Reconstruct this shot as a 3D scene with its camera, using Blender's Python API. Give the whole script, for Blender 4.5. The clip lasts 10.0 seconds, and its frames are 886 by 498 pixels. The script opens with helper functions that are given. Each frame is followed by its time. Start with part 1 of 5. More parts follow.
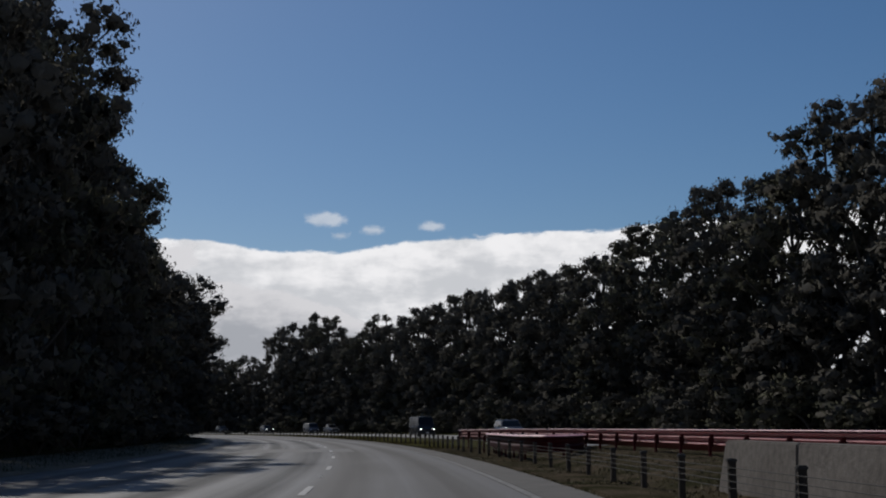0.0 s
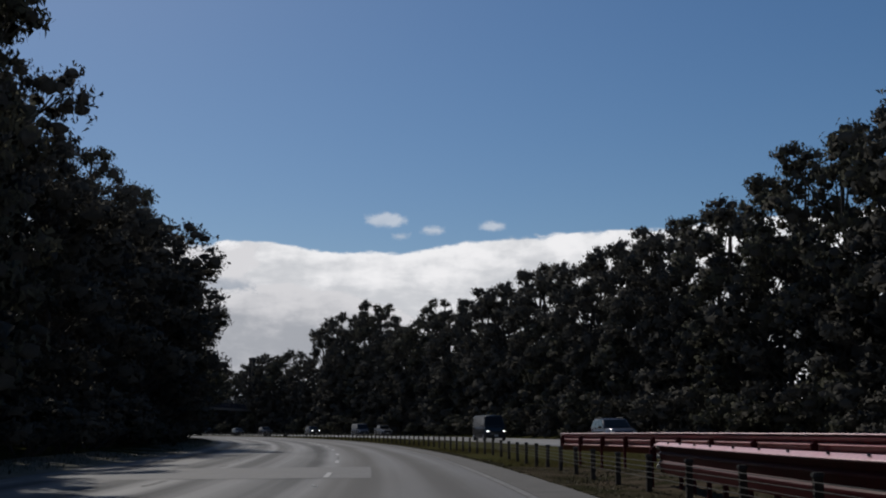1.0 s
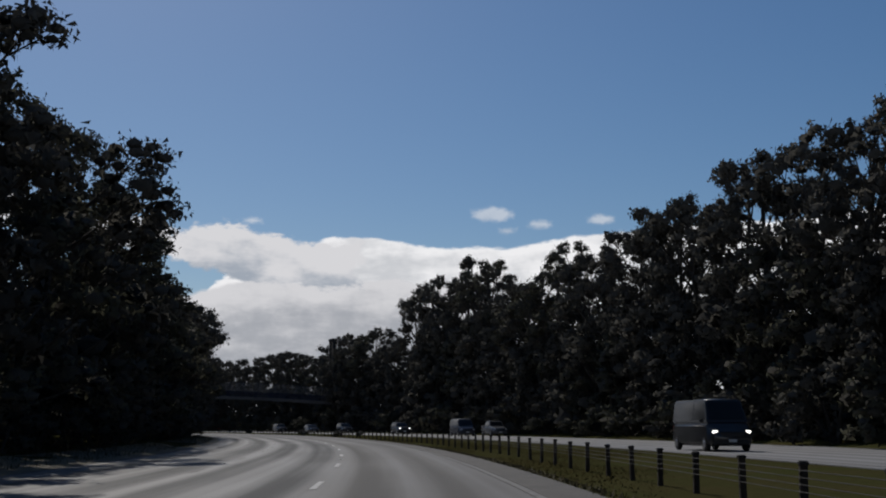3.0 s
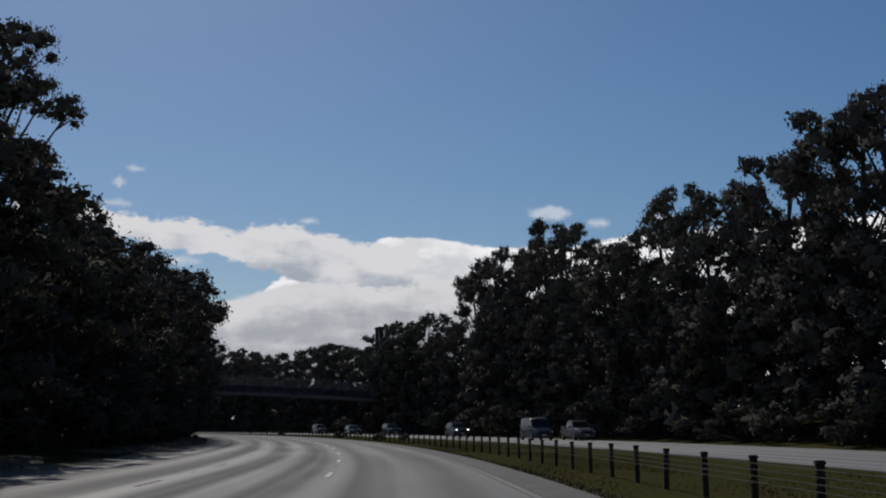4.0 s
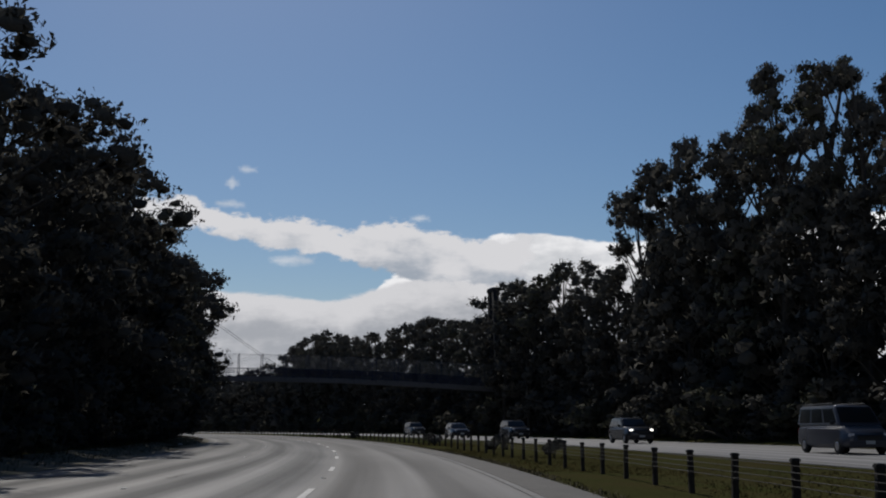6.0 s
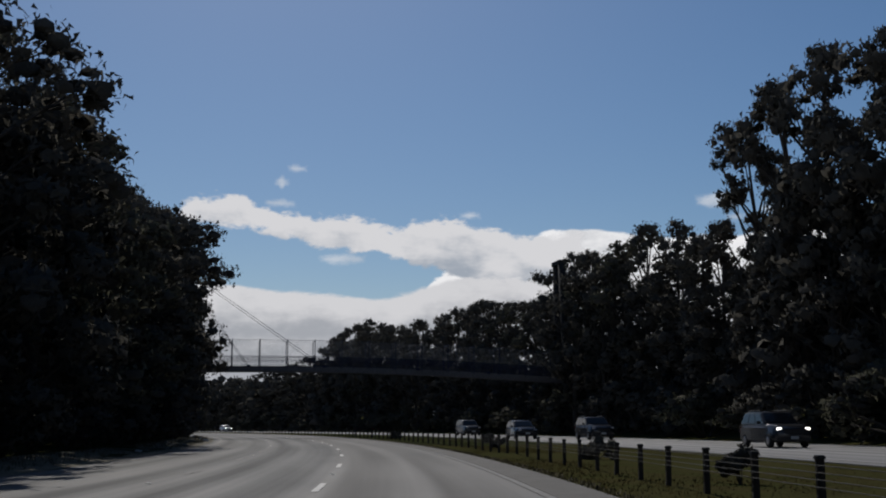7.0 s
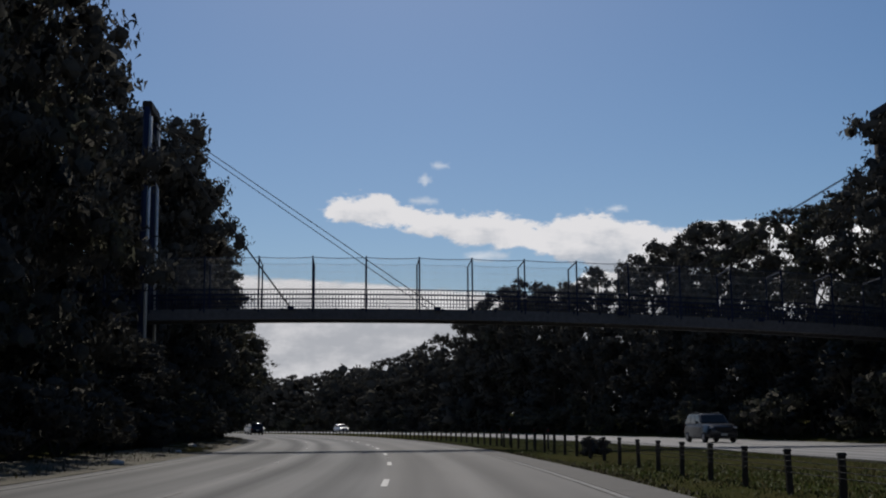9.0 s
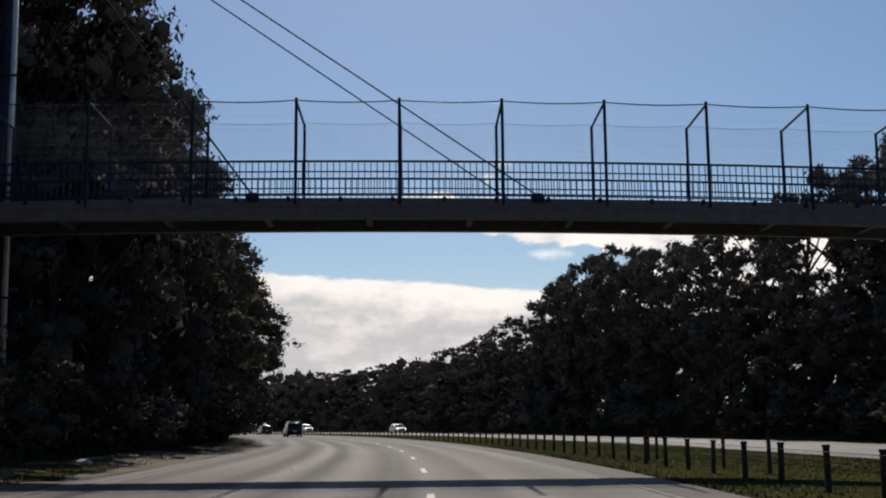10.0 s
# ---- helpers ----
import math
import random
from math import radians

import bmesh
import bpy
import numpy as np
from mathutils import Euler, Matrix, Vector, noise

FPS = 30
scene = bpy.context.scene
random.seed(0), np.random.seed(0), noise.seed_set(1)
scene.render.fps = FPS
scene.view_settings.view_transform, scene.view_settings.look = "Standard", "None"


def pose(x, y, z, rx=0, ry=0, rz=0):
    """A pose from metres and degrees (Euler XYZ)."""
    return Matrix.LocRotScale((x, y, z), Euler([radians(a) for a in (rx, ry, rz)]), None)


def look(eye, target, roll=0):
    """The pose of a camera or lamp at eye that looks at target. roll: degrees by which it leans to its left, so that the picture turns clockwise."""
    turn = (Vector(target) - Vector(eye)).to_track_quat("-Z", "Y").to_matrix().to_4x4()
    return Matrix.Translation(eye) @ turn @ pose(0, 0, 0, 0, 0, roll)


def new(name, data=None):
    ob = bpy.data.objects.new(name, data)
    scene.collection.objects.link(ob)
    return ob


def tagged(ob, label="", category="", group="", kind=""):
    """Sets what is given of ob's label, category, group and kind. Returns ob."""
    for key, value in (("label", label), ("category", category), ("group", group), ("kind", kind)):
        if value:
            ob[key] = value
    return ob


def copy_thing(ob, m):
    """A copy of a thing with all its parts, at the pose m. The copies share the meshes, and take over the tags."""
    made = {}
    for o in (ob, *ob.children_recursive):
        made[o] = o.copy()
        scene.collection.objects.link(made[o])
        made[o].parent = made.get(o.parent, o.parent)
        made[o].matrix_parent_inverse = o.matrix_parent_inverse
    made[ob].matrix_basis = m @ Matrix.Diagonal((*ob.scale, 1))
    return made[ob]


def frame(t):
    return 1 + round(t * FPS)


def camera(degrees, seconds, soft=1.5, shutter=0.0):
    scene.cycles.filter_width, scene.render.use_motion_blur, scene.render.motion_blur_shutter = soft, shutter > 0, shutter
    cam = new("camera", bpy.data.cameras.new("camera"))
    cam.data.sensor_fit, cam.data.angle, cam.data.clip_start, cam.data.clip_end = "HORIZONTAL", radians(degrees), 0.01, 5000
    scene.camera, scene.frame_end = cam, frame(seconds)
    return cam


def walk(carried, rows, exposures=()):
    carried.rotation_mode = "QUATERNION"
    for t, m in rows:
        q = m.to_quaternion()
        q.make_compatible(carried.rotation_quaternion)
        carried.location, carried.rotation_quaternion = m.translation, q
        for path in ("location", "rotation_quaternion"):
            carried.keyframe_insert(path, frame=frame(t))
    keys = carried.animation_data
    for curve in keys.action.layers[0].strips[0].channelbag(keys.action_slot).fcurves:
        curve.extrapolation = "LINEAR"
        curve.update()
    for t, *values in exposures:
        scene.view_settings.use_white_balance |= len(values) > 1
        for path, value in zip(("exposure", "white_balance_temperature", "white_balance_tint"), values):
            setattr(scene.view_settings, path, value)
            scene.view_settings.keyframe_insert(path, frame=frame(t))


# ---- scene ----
cam = camera(41.99, 10.0, soft=2.0)
walk(cam, [
    (0.0, pose(-0.52, -2.23, 1.15, 98.75, 0.44, -13.81)),
    (0.5, pose(2.92, 13.44, 1.15, 98.72, 0.39, -12.04)),
    (1.0, pose(5.14, 25.03, 1.15, 98.84, 0.34, -10.79)),
    (1.5, pose(7.47, 38.88, 1.15, 98.75, 0.30, -9.36)),
    (2.0, pose(9.18, 50.73, 1.15, 98.73, 0.25, -8.18)),
    (2.5, pose(10.83, 64.12, 1.15, 98.70, 0.20, -6.89)),
    (3.0, pose(12.32, 79.18, 1.15, 98.73, 0.15, -5.47)),
    (3.5, pose(13.43, 94.31, 1.15, 98.76, 0.10, -4.07)),
    (4.0, pose(14.18, 109.47, 1.15, 98.79, 0.05, -2.66)),
    (4.5, pose(14.56, 125.37, 1.15, 98.76, 0.03, -1.15)),
    (5.0, pose(14.51, 141.55, 1.15, 98.80, 0.04, 0.45)),
    (5.5, pose(14.14, 154.52, 1.15, 98.79, 0.10, 1.78)),
    (6.0, pose(13.57, 165.70, 1.15, 98.75, 0.19, 2.98)),
    (6.5, pose(12.76, 176.85, 1.15, 98.71, 0.28, 4.23)),
    (7.0, pose(11.71, 187.97, 1.15, 98.68, 0.37, 5.53)),
    (7.5, pose(10.05, 201.70, 1.15, 98.69, 0.45, 7.20)),
    (8.0, pose(7.86, 216.12, 1.15, 98.73, 0.49, 9.03)),
    (8.5, pose(4.86, 232.12, 1.15, 98.69, 0.50, 11.10)),
    (9.0, pose(1.91, 245.45, 1.15, 98.68, 0.51, 12.81)),
    (9.5, pose(-1.72, 259.75, 1.15, 98.63, 0.53, 14.54)),
    (10.0, pose(-5.69, 273.76, 1.15, 98.71, 0.54, 16.01)),
], exposures=[(0.0, -0.22, 6480, 11), (8.0, -0.25, 6480, 10.5), (9.0, -0.1, 6550, 11), (9.5, 0.1, 6750, 11.5), (10.0, 0.35, 7150, 13)])

# ---- daylight: high sun ahead of the drive, a little to the left ----
SUN_AZ, SUN_EL = 16.0, 43.0          # degrees left of +y, and above the horizon
world = bpy.data.worlds.new("sky")
scene.world = world
world.use_nodes = True
wn = world.node_tree
sky = wn.nodes.new("ShaderNodeTexSky")
sky.sky_type = 'NISHITA'
sky.sun_disc = False
sky.sun_elevation = radians(SUN_EL)
sky.sun_rotation = radians(-SUN_AZ)
sky.altitude = 100
sky.air_density, sky.dust_density, sky.ozone_density = 1.0, 0.5, 4.0
deep = wn.nodes.new("ShaderNodeHueSaturation")
deep.inputs["Saturation"].default_value = 1.2
wn.links.new(sky.outputs[0], deep.inputs["Color"])
wn.links.new(deep.outputs[0], wn.nodes["Background"].inputs[0])
wn.nodes["Background"].inputs[1].default_value = 0.063
sun = new("sun", bpy.data.lights.new("sun", 'SUN'))
sun.data.energy, sun.data.angle, sun.data.color = 2.6, radians(0.6), (1.0, 0.95, 0.87)
el, az = radians(SUN_EL), radians(SUN_AZ)
sun.matrix_world = look((-math.sin(az) * math.cos(el) * 100, math.cos(az) * math.cos(el) * 100, math.sin(el) * 100), (0, 0, 0))


# ---- materials ----
def material(name, base, rough=0.7, metal=0.0, vary=0.25, scale=4.0, bump=0.0, bump_scale=30.0, second=None, spread=0.5, island=0.0, spec=0.5, each=0.0, thin=0.0):
    """Base colour broken up by two sizes of noise, with fine relief; island: change from leaf to leaf; each: change from piece to piece; thin: the share of light that leaves let through."""
    m = bpy.data.materials.new(name)
    m.use_nodes = True
    n, l = m.node_tree.nodes, m.node_tree.links
    b = n["Principled BSDF"]
    b.inputs["Roughness"].default_value, b.inputs["Metallic"].default_value = rough, metal
    b.inputs["Specular IOR Level"].default_value = spec
    co = n.new("ShaderNodeTexCoord")
    big, fine = n.new("ShaderNodeTexNoise"), n.new("ShaderNodeTexNoise")
    big.inputs["Scale"].default_value, fine.inputs["Scale"].default_value = scale * 0.18, scale * 3
    big.inputs["Detail"].default_value, fine.inputs["Detail"].default_value = 5, 4
    for t in (big, fine):
        l.new(co.outputs["Object"], t.inputs["Vector"])
    mix = n.new("ShaderNodeMix")
    mix.data_type = 'RGBA'
    mix.inputs[6].default_value = (*base, 1)
    mix.inputs[7].default_value = (*(second or [c * 0.6 for c in base]), 1)
    ramp = n.new("ShaderNodeMapRange")
    ramp.inputs[1].default_value, ramp.inputs[2].default_value = 0.5 - spread / 2, 0.5 + spread / 2
    l.new(big.outputs[0], ramp.inputs[0])
    l.new(ramp.outputs[0], mix.inputs[0])
    val = n.new("ShaderNodeMapRange")
    val.inputs[1].default_value, val.inputs[2].default_value = 0.25, 0.75
    val.inputs[3].default_value, val.inputs[4].default_value = 1 - vary, 1 + vary
    l.new(fine.outputs[0], val.inputs[0])
    hsv = n.new("ShaderNodeHueSaturation")
    l.new(mix.outputs[2], hsv.inputs["Color"])
    value = val.outputs[0]
    for amount, node, out in ((island, "ShaderNodeNewGeometry", "Random Per Island"), (each, "ShaderNodeObjectInfo", "Random")):
        if amount:
            g, r, mul = n.new(node), n.new("ShaderNodeMapRange"), n.new("ShaderNodeMath")
            r.inputs[3].default_value, r.inputs[4].default_value = 1 - amount, 1 + amount
            mul.operation = 'MULTIPLY'
            l.new(g.outputs[out], r.inputs[0])
            l.new(r.outputs[0], mul.inputs[0])
            l.new(value, mul.inputs[1])
            value = mul.outputs[0]
    l.new(value, hsv.inputs["Value"])
    l.new(hsv.outputs[0], b.inputs["Base Color"])
    if thin:
        tl, sh = n.new("ShaderNodeBsdfTranslucent"), n.new("ShaderNodeMixShader")
        sh.inputs[0].default_value = thin
        l.new(hsv.outputs[0], tl.inputs["Color"])
        l.new(b.outputs[0], sh.inputs[1])
        l.new(tl.outputs[0], sh.inputs[2])
        l.new(sh.outputs[0], n["Material Output"].inputs[0])
    if bump:
        bn, tex = n.new("ShaderNodeBump"), n.new("ShaderNodeTexNoise")
        tex.inputs["Scale"].default_value, tex.inputs["Detail"].default_value = bump_scale, 6
        bn.inputs["Strength"].default_value, bn.inputs["Distance"].default_value = bump, 0.02
        l.new(co.outputs["Object"], tex.inputs["Vector"])
        l.new(tex.outputs[0], bn.inputs["Height"])
        l.new(bn.outputs[0], b.inputs["Normal"])
    return m


def asphalt(name, dark, light, lane0, even=False):
    """Worn asphalt: polished wheel tracks and drip lines run along the lanes, with stone grain and patches."""
    m = bpy.data.materials.new(name)
    m.use_nodes = True
    n, l = m.node_tree.nodes, m.node_tree.links
    b = n["Principled BSDF"]
    uv = n.new("ShaderNodeUVMap")
    uv.uv_map = "UVMap"

    def noise_of(sx, sy, scale, detail=4):
        mp, t = n.new("ShaderNodeMapping"), n.new("ShaderNodeTexNoise")
        mp.inputs["Scale"].default_value = (sx, sy, 1)
        t.inputs["Scale"].default_value, t.inputs["Detail"].default_value = scale, detail
        l.new(uv.outputs[0], mp.inputs[0])
        l.new(mp.outputs[0], t.inputs["Vector"])
        return t.outputs[0]

    def math_of(op, a, c=None):
        k = n.new("ShaderNodeMath")
        k.operation = op
        for i, v in enumerate((a, c)):
            if isinstance(v, (int, float)):
                k.inputs[i].default_value = v
            elif v is not None:
                l.new(v, k.inputs[i])
        return k.outputs[0]

    sep = n.new("ShaderNodeSeparateXYZ")
    l.new(uv.outputs[0], sep.inputs[0])
    wob = math_of('MULTIPLY', math_of('SUBTRACT', noise_of(0.1, 0.03, 1.0), 0.5), 0.8)
    across = math_of('ADD', math_of('SUBTRACT', sep.outputs[0], lane0), wob)
    track = math_of('COSINE', math_of('MULTIPLY', across, 2 * math.pi / 1.8))
    streak = noise_of(1.6, 0.012, 1.0, 6)
    patch = noise_of(0.25, 0.06, 1.0, 5)
    grain = noise_of(1, 1, 28.0, 5)
    s = math_of('ADD', math_of('MULTIPLY', track, 0.2), math_of('ADD', math_of('MULTIPLY', streak, 1.05), math_of('MULTIPLY', patch, 0.5)))
    s = math_of('ADD', s, math_of('MULTIPLY', math_of('SUBTRACT', grain, 0.5), 0.5))
    if even:     # the surface is darker and more even along the last stretch
        late = n.new("ShaderNodeMapRange")
        late.interpolation_type = 'SMOOTHSTEP'
        late.inputs[1].default_value, late.inputs[2].default_value, late.inputs[4].default_value = 215, 300, 0.16
        l.new(sep.outputs[1], late.inputs[0])
        s = math_of('SUBTRACT', s, late.outputs[0])
    if even:
        s = math_of('ADD', s, math_of('MULTIPLY', math_of('MULTIPLY', late.outputs[0], 3.6), math_of('SUBTRACT', 0.68, s)))
    fac = n.new("ShaderNodeMapRange")
    fac.inputs[1].default_value, fac.inputs[2].default_value = 0.5, 1.1
    l.new(s, fac.inputs[0])
    mix = n.new("ShaderNodeMix")
    mix.data_type = 'RGBA'
    mix.inputs[6].default_value, mix.inputs[7].default_value = (*dark, 1), (*light, 1)
    l.new(fac.outputs[0], mix.inputs[0])
    # the lane beside the median has a browner, more even seal
    lane = n.new("ShaderNodeMapRange")
    lane.interpolation_type = 'SMOOTHSTEP'
    lane.inputs[1].default_value, lane.inputs[2].default_value = lane0 - 0.5, lane0 + 0.3
    lane.inputs[4].default_value = 0.72 if even else 0.0
    l.new(sep.outputs[0], lane.inputs[0])
    seal = n.new("ShaderNodeMix")
    seal.data_type = 'RGBA'
    seal.inputs[7].default_value = (0.1, 0.093, 0.083, 1)
    l.new(lane.outputs[0], seal.inputs[0])
    l.new(mix.outputs[2], seal.inputs[6])
    l.new(seal.outputs[2], b.inputs["Base Color"])
    rr = n.new("ShaderNodeMapRange")
    rr.inputs[3].default_value, rr.inputs[4].default_value = 0.85, 0.62
    l.new(fac.outputs[0], rr.inputs[0])
    b.inputs["Specular IOR Level"].default_value = 0.35
    l.new(rr.outputs[0], b.inputs["Roughness"])
    bn = n.new("ShaderNodeBump")
    bn.inputs["Strength"].default_value, bn.inputs["Distance"].default_value = 0.35, 0.008
    l.new(noise_of(1, 1, 40.0, 6), bn.inputs["Height"])
    l.new(bn.outputs[0], b.inputs["Normal"])
    return m


def cloud_material(name, white, grey, edge, seed, stretch=3.0, cover=1.0, fine=1.0, soft=0.16, tone_at=(0.36, 0.62), rim=0.1):
    """Backlit cloud far away: glows by the sun behind it, with torn edges that let the sky through. UV: x in degrees, y 0 at the base to 1 at the top."""
    m = bpy.data.materials.new(name)
    m.use_nodes = True
    n, l = m.node_tree.nodes, m.node_tree.links
    n.remove(n["Principled BSDF"])
    out = n["Material Output"]
    em, tr, mix = n.new("ShaderNodeEmission"), n.new("ShaderNodeBsdfTransparent"), n.new("ShaderNodeMixShader")
    deg, rel = n.new("ShaderNodeUVMap"), n.new("ShaderNodeUVMap")
    deg.uv_map, rel.uv_map = "degrees", "rel"

    def noise_of(scale, sx, detail, off):
        mp, t = n.new("ShaderNodeMapping"), n.new("ShaderNodeTexNoise")
        mp.inputs["Scale"].default_value = (sx, 1, 1)
        mp.inputs["Location"].default_value = (off, seed * 3.7, 0)
        t.inputs["Scale"].default_value, t.inputs["Detail"].default_value = scale, detail
        t.inputs["Roughness"].default_value = 0.6
        l.new(deg.outputs[0], mp.inputs[0])
        l.new(mp.outputs[0], t.inputs["Vector"])
        return t.outputs[0]

    def math_of(op, a, c):
        k = n.new("ShaderNodeMath")
        k.operation = op
        for i, v in enumerate((a, c)):
            if isinstance(v, (int, float)):
                k.inputs[i].default_value = v
            else:
                l.new(v, k.inputs[i])
        return k.outputs[0]

    sep = n.new("ShaderNodeSeparateXYZ")
    l.new(rel.outputs[0], sep.inputs[0])
    torn = math_of('MULTIPLY', math_of('SUBTRACT', noise_of(fine, 1 / stretch, 7, 0), 0.5), edge)
    lo = n.new("ShaderNodeMapRange")
    lo.interpolation_type = 'SMOOTHSTEP'
    lo.inputs[1].default_value, lo.inputs[2].default_value = -0.5 * soft, 0.5 * soft
    l.new(math_of('SUBTRACT', sep.outputs[1], torn), lo.inputs[0])
    l.new(math_of('MULTIPLY', lo.outputs[0], cover), mix.inputs[0])
    shade = n.new("ShaderNodeMapRange")
    shade.interpolation_type = 'SMOOTHSTEP'
    shade.inputs[1].default_value, shade.inputs[2].default_value = tone_at
    tone = math_of('ADD', math_of('MULTIPLY', noise_of(0.55, 0.4, 6, 9.0), 0.75), math_of('MULTIPLY', noise_of(0.5, 1.2, 3, 4.0), 0.25))
    depth = n.new("ShaderNodeMapRange")      # sunlit rims along the tops, greyer bodies
    depth.inputs[1].default_value, depth.inputs[2].default_value = 0.1, 2.2
    depth.inputs[3].default_value, depth.inputs[4].default_value = rim * 0.6, -rim * 0.6
    l.new(sep.outputs[0], depth.inputs[0])
    tone = math_of('ADD', tone, depth.outputs[0])
    l.new(tone, shade.inputs[0])
    col = n.new("ShaderNodeMix")
    col.data_type = 'RGBA'
    col.inputs[6].default_value, col.inputs[7].default_value = (*grey, 1), (*white, 1)
    l.new(shade.outputs[0], col.inputs[0])
    l.new(col.outputs[2], em.inputs[0])
    l.new(tr.outputs[0], mix.inputs[1])
    l.new(em.outputs[0], mix.inputs[2])
    l.new(mix.outputs[0], out.inputs[0])
    return m


def glass_material(name, tint, rough):
    m = bpy.data.materials.new(name)
    m.use_nodes = True
    b = m.node_tree.nodes["Principled BSDF"]
    b.inputs["Base Color"].default_value = (*tint, 1)
    b.inputs["Roughness"].default_value, b.inputs["Specular IOR Level"].default_value = rough, 0.25
    return m


def glow_material(name, colour, strength):
    m = bpy.data.materials.new(name)
    m.use_nodes = True
    b = m.node_tree.nodes["Principled BSDF"]
    b.inputs["Base Color"].default_value = (*colour, 1)
    b.inputs["Emission Color"].default_value, b.inputs["Emission Strength"].default_value = (*colour, 1), strength
    return m


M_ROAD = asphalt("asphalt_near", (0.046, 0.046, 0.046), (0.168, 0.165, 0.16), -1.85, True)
M_PATCH = material("asphalt_patch", (0.135, 0.132, 0.127), 0.75, vary=0.2, scale=6, second=(0.105, 0.103, 0.1), bump=0.35, bump_scale=60)
# paler than the near asphalt: sun glare is put into both base tones
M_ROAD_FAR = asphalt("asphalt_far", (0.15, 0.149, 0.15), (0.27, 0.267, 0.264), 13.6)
M_SEAL = material("shoulder_seal", (0.1, 0.092, 0.08), 0.85, vary=0.3, scale=8, bump=0.4, bump_scale=60)
M_EDGE = material("worn_edge_paint", (0.17, 0.165, 0.155), 0.8, vary=0.35, scale=10, second=(0.11, 0.107, 0.1), spread=0.3)
M_PAINT = material("road_paint", (0.38, 0.37, 0.35), 0.6, vary=0.25, scale=12, second=(0.28, 0.27, 0.255), spread=0.35)
M_GROUND = material("soil_and_grass", (0.06, 0.05, 0.023), 0.95, vary=0.2, scale=2.2, second=(0.046, 0.052, 0.018), bump=0.5, bump_scale=14, spec=0.0)
M_DIRT = material("verge_dirt", (0.13, 0.105, 0.075), 0.95, vary=0.4, scale=3.0, second=(0.06, 0.06, 0.03), bump=0.8, bump_scale=20)
M_SOIL = material("bare_soil", (0.075, 0.06, 0.043), 0.95, vary=0.45, scale=4.0, second=(0.03, 0.029, 0.016), spread=0.25, bump=1.0, bump_scale=16, spec=0.0)
M_GRASS = material("grass_blades", (0.056, 0.05, 0.021), 0.7, vary=0.2, scale=2, second=(0.06, 0.049, 0.019), island=0.2, thin=0.3, spec=0.0)
M_LEAF = material("eucalypt_leaves", (0.094, 0.09, 0.08), 0.8, vary=0.1, scale=0.8, second=(0.08, 0.08, 0.071), island=0.12, spec=0.0, thin=0.08)
M_LEAF2 = material("olive_leaves", (0.094, 0.092, 0.07), 0.8, vary=0.1, scale=0.8, second=(0.08, 0.083, 0.06), island=0.12, spec=0.0, thin=0.08)
M_CORE = material("inner_foliage", (0.094, 0.09, 0.08), 0.95, vary=0.15, scale=6.0, bump=0.6, bump_scale=9, spec=0.0)
M_BARK = material("grey_bark", (0.075, 0.068, 0.06), 0.95, spec=0.1, vary=0.4, scale=5, second=(0.05, 0.044, 0.038), bump=0.7, bump_scale=12)
M_POST = material("weathered_post", (0.05, 0.038, 0.028), 0.85, vary=0.35, scale=10, bump=0.4, bump_scale=40, each=0.25)
M_CAP = material("black_cap", (0.02, 0.02, 0.021), 0.6, vary=0.2)
M_ROPE = material("wire_rope", (0.038, 0.036, 0.034), 0.8, 0.0, vary=0.2, scale=20)
# darker copy of the red paint, with the near face's shade put into it
M_RED_SHADE = material("dull_red_paint", (0.06, 0.006, 0.009), 0.5, spec=0.12, vary=0.3, scale=4, second=(0.05, 0.006, 0.008))
# paled red: the sun's highlight on upward faces is put into the colour
M_RED_HIGHLIGHT = material("sun_faded_red_paint", (0.66, 0.36, 0.37), 0.45, spec=1.0, vary=0.2, scale=6, second=(0.52, 0.2, 0.22))
M_RED = material("red_paint", (0.2, 0.012, 0.02), 0.5, spec=0.4, vary=0.25, scale=3, second=(0.11, 0.01, 0.013), each=0.1, bump=0.08, bump_scale=14)
M_WHITE = material("white_paint", (0.72, 0.72, 0.7), 0.5, vary=0.15, scale=6, second=(0.5, 0.48, 0.45))
M_CONCRETE = material("weathered_concrete", (0.2, 0.185, 0.17), 0.9, spec=0.1, vary=0.25, scale=2.5, second=(0.12, 0.108, 0.098), bump=0.5, bump_scale=25)
M_STEEL = material("dark_blue_steel", (0.014, 0.024, 0.065), 0.6, 0.0, spec=0.25, vary=0.25, scale=3, bump=0.1)
M_GIRDER = material("grey_girder", (0.13, 0.125, 0.13), 0.75, vary=0.25, scale=1.5, second=(0.09, 0.088, 0.092), bump=0.15, bump_scale=8)
M_DARK_STEEL = material("dark_painted_steel", (0.028, 0.028, 0.03), 0.85, vary=0.3, scale=2, spec=0.2, bump=0.1, bump_scale=8)
M_GLINT = material("galvanised_tube", (0.74, 0.74, 0.72), 0.4, 0.3, vary=0.2, scale=3)
M_MESH = material("mesh_wire", (0.36, 0.37, 0.39), 0.5, 0.2, vary=0.1, scale=5)
M_CABLE = material("stay_cable", (0.035, 0.037, 0.042), 0.85, 0.0, vary=0.2, spec=0.2)
M_TYRE = material("tyre_rubber", (0.015, 0.015, 0.015), 0.85, vary=0.2)
M_RIM = material("alloy_rim", (0.45, 0.45, 0.46), 0.35, 0.9, vary=0.1)
M_GLASS = glass_material("tinted_glass", (0.012, 0.014, 0.016), 0.08)
M_BLACK = material("black_plastic", (0.02, 0.02, 0.02), 0.6, vary=0.2)
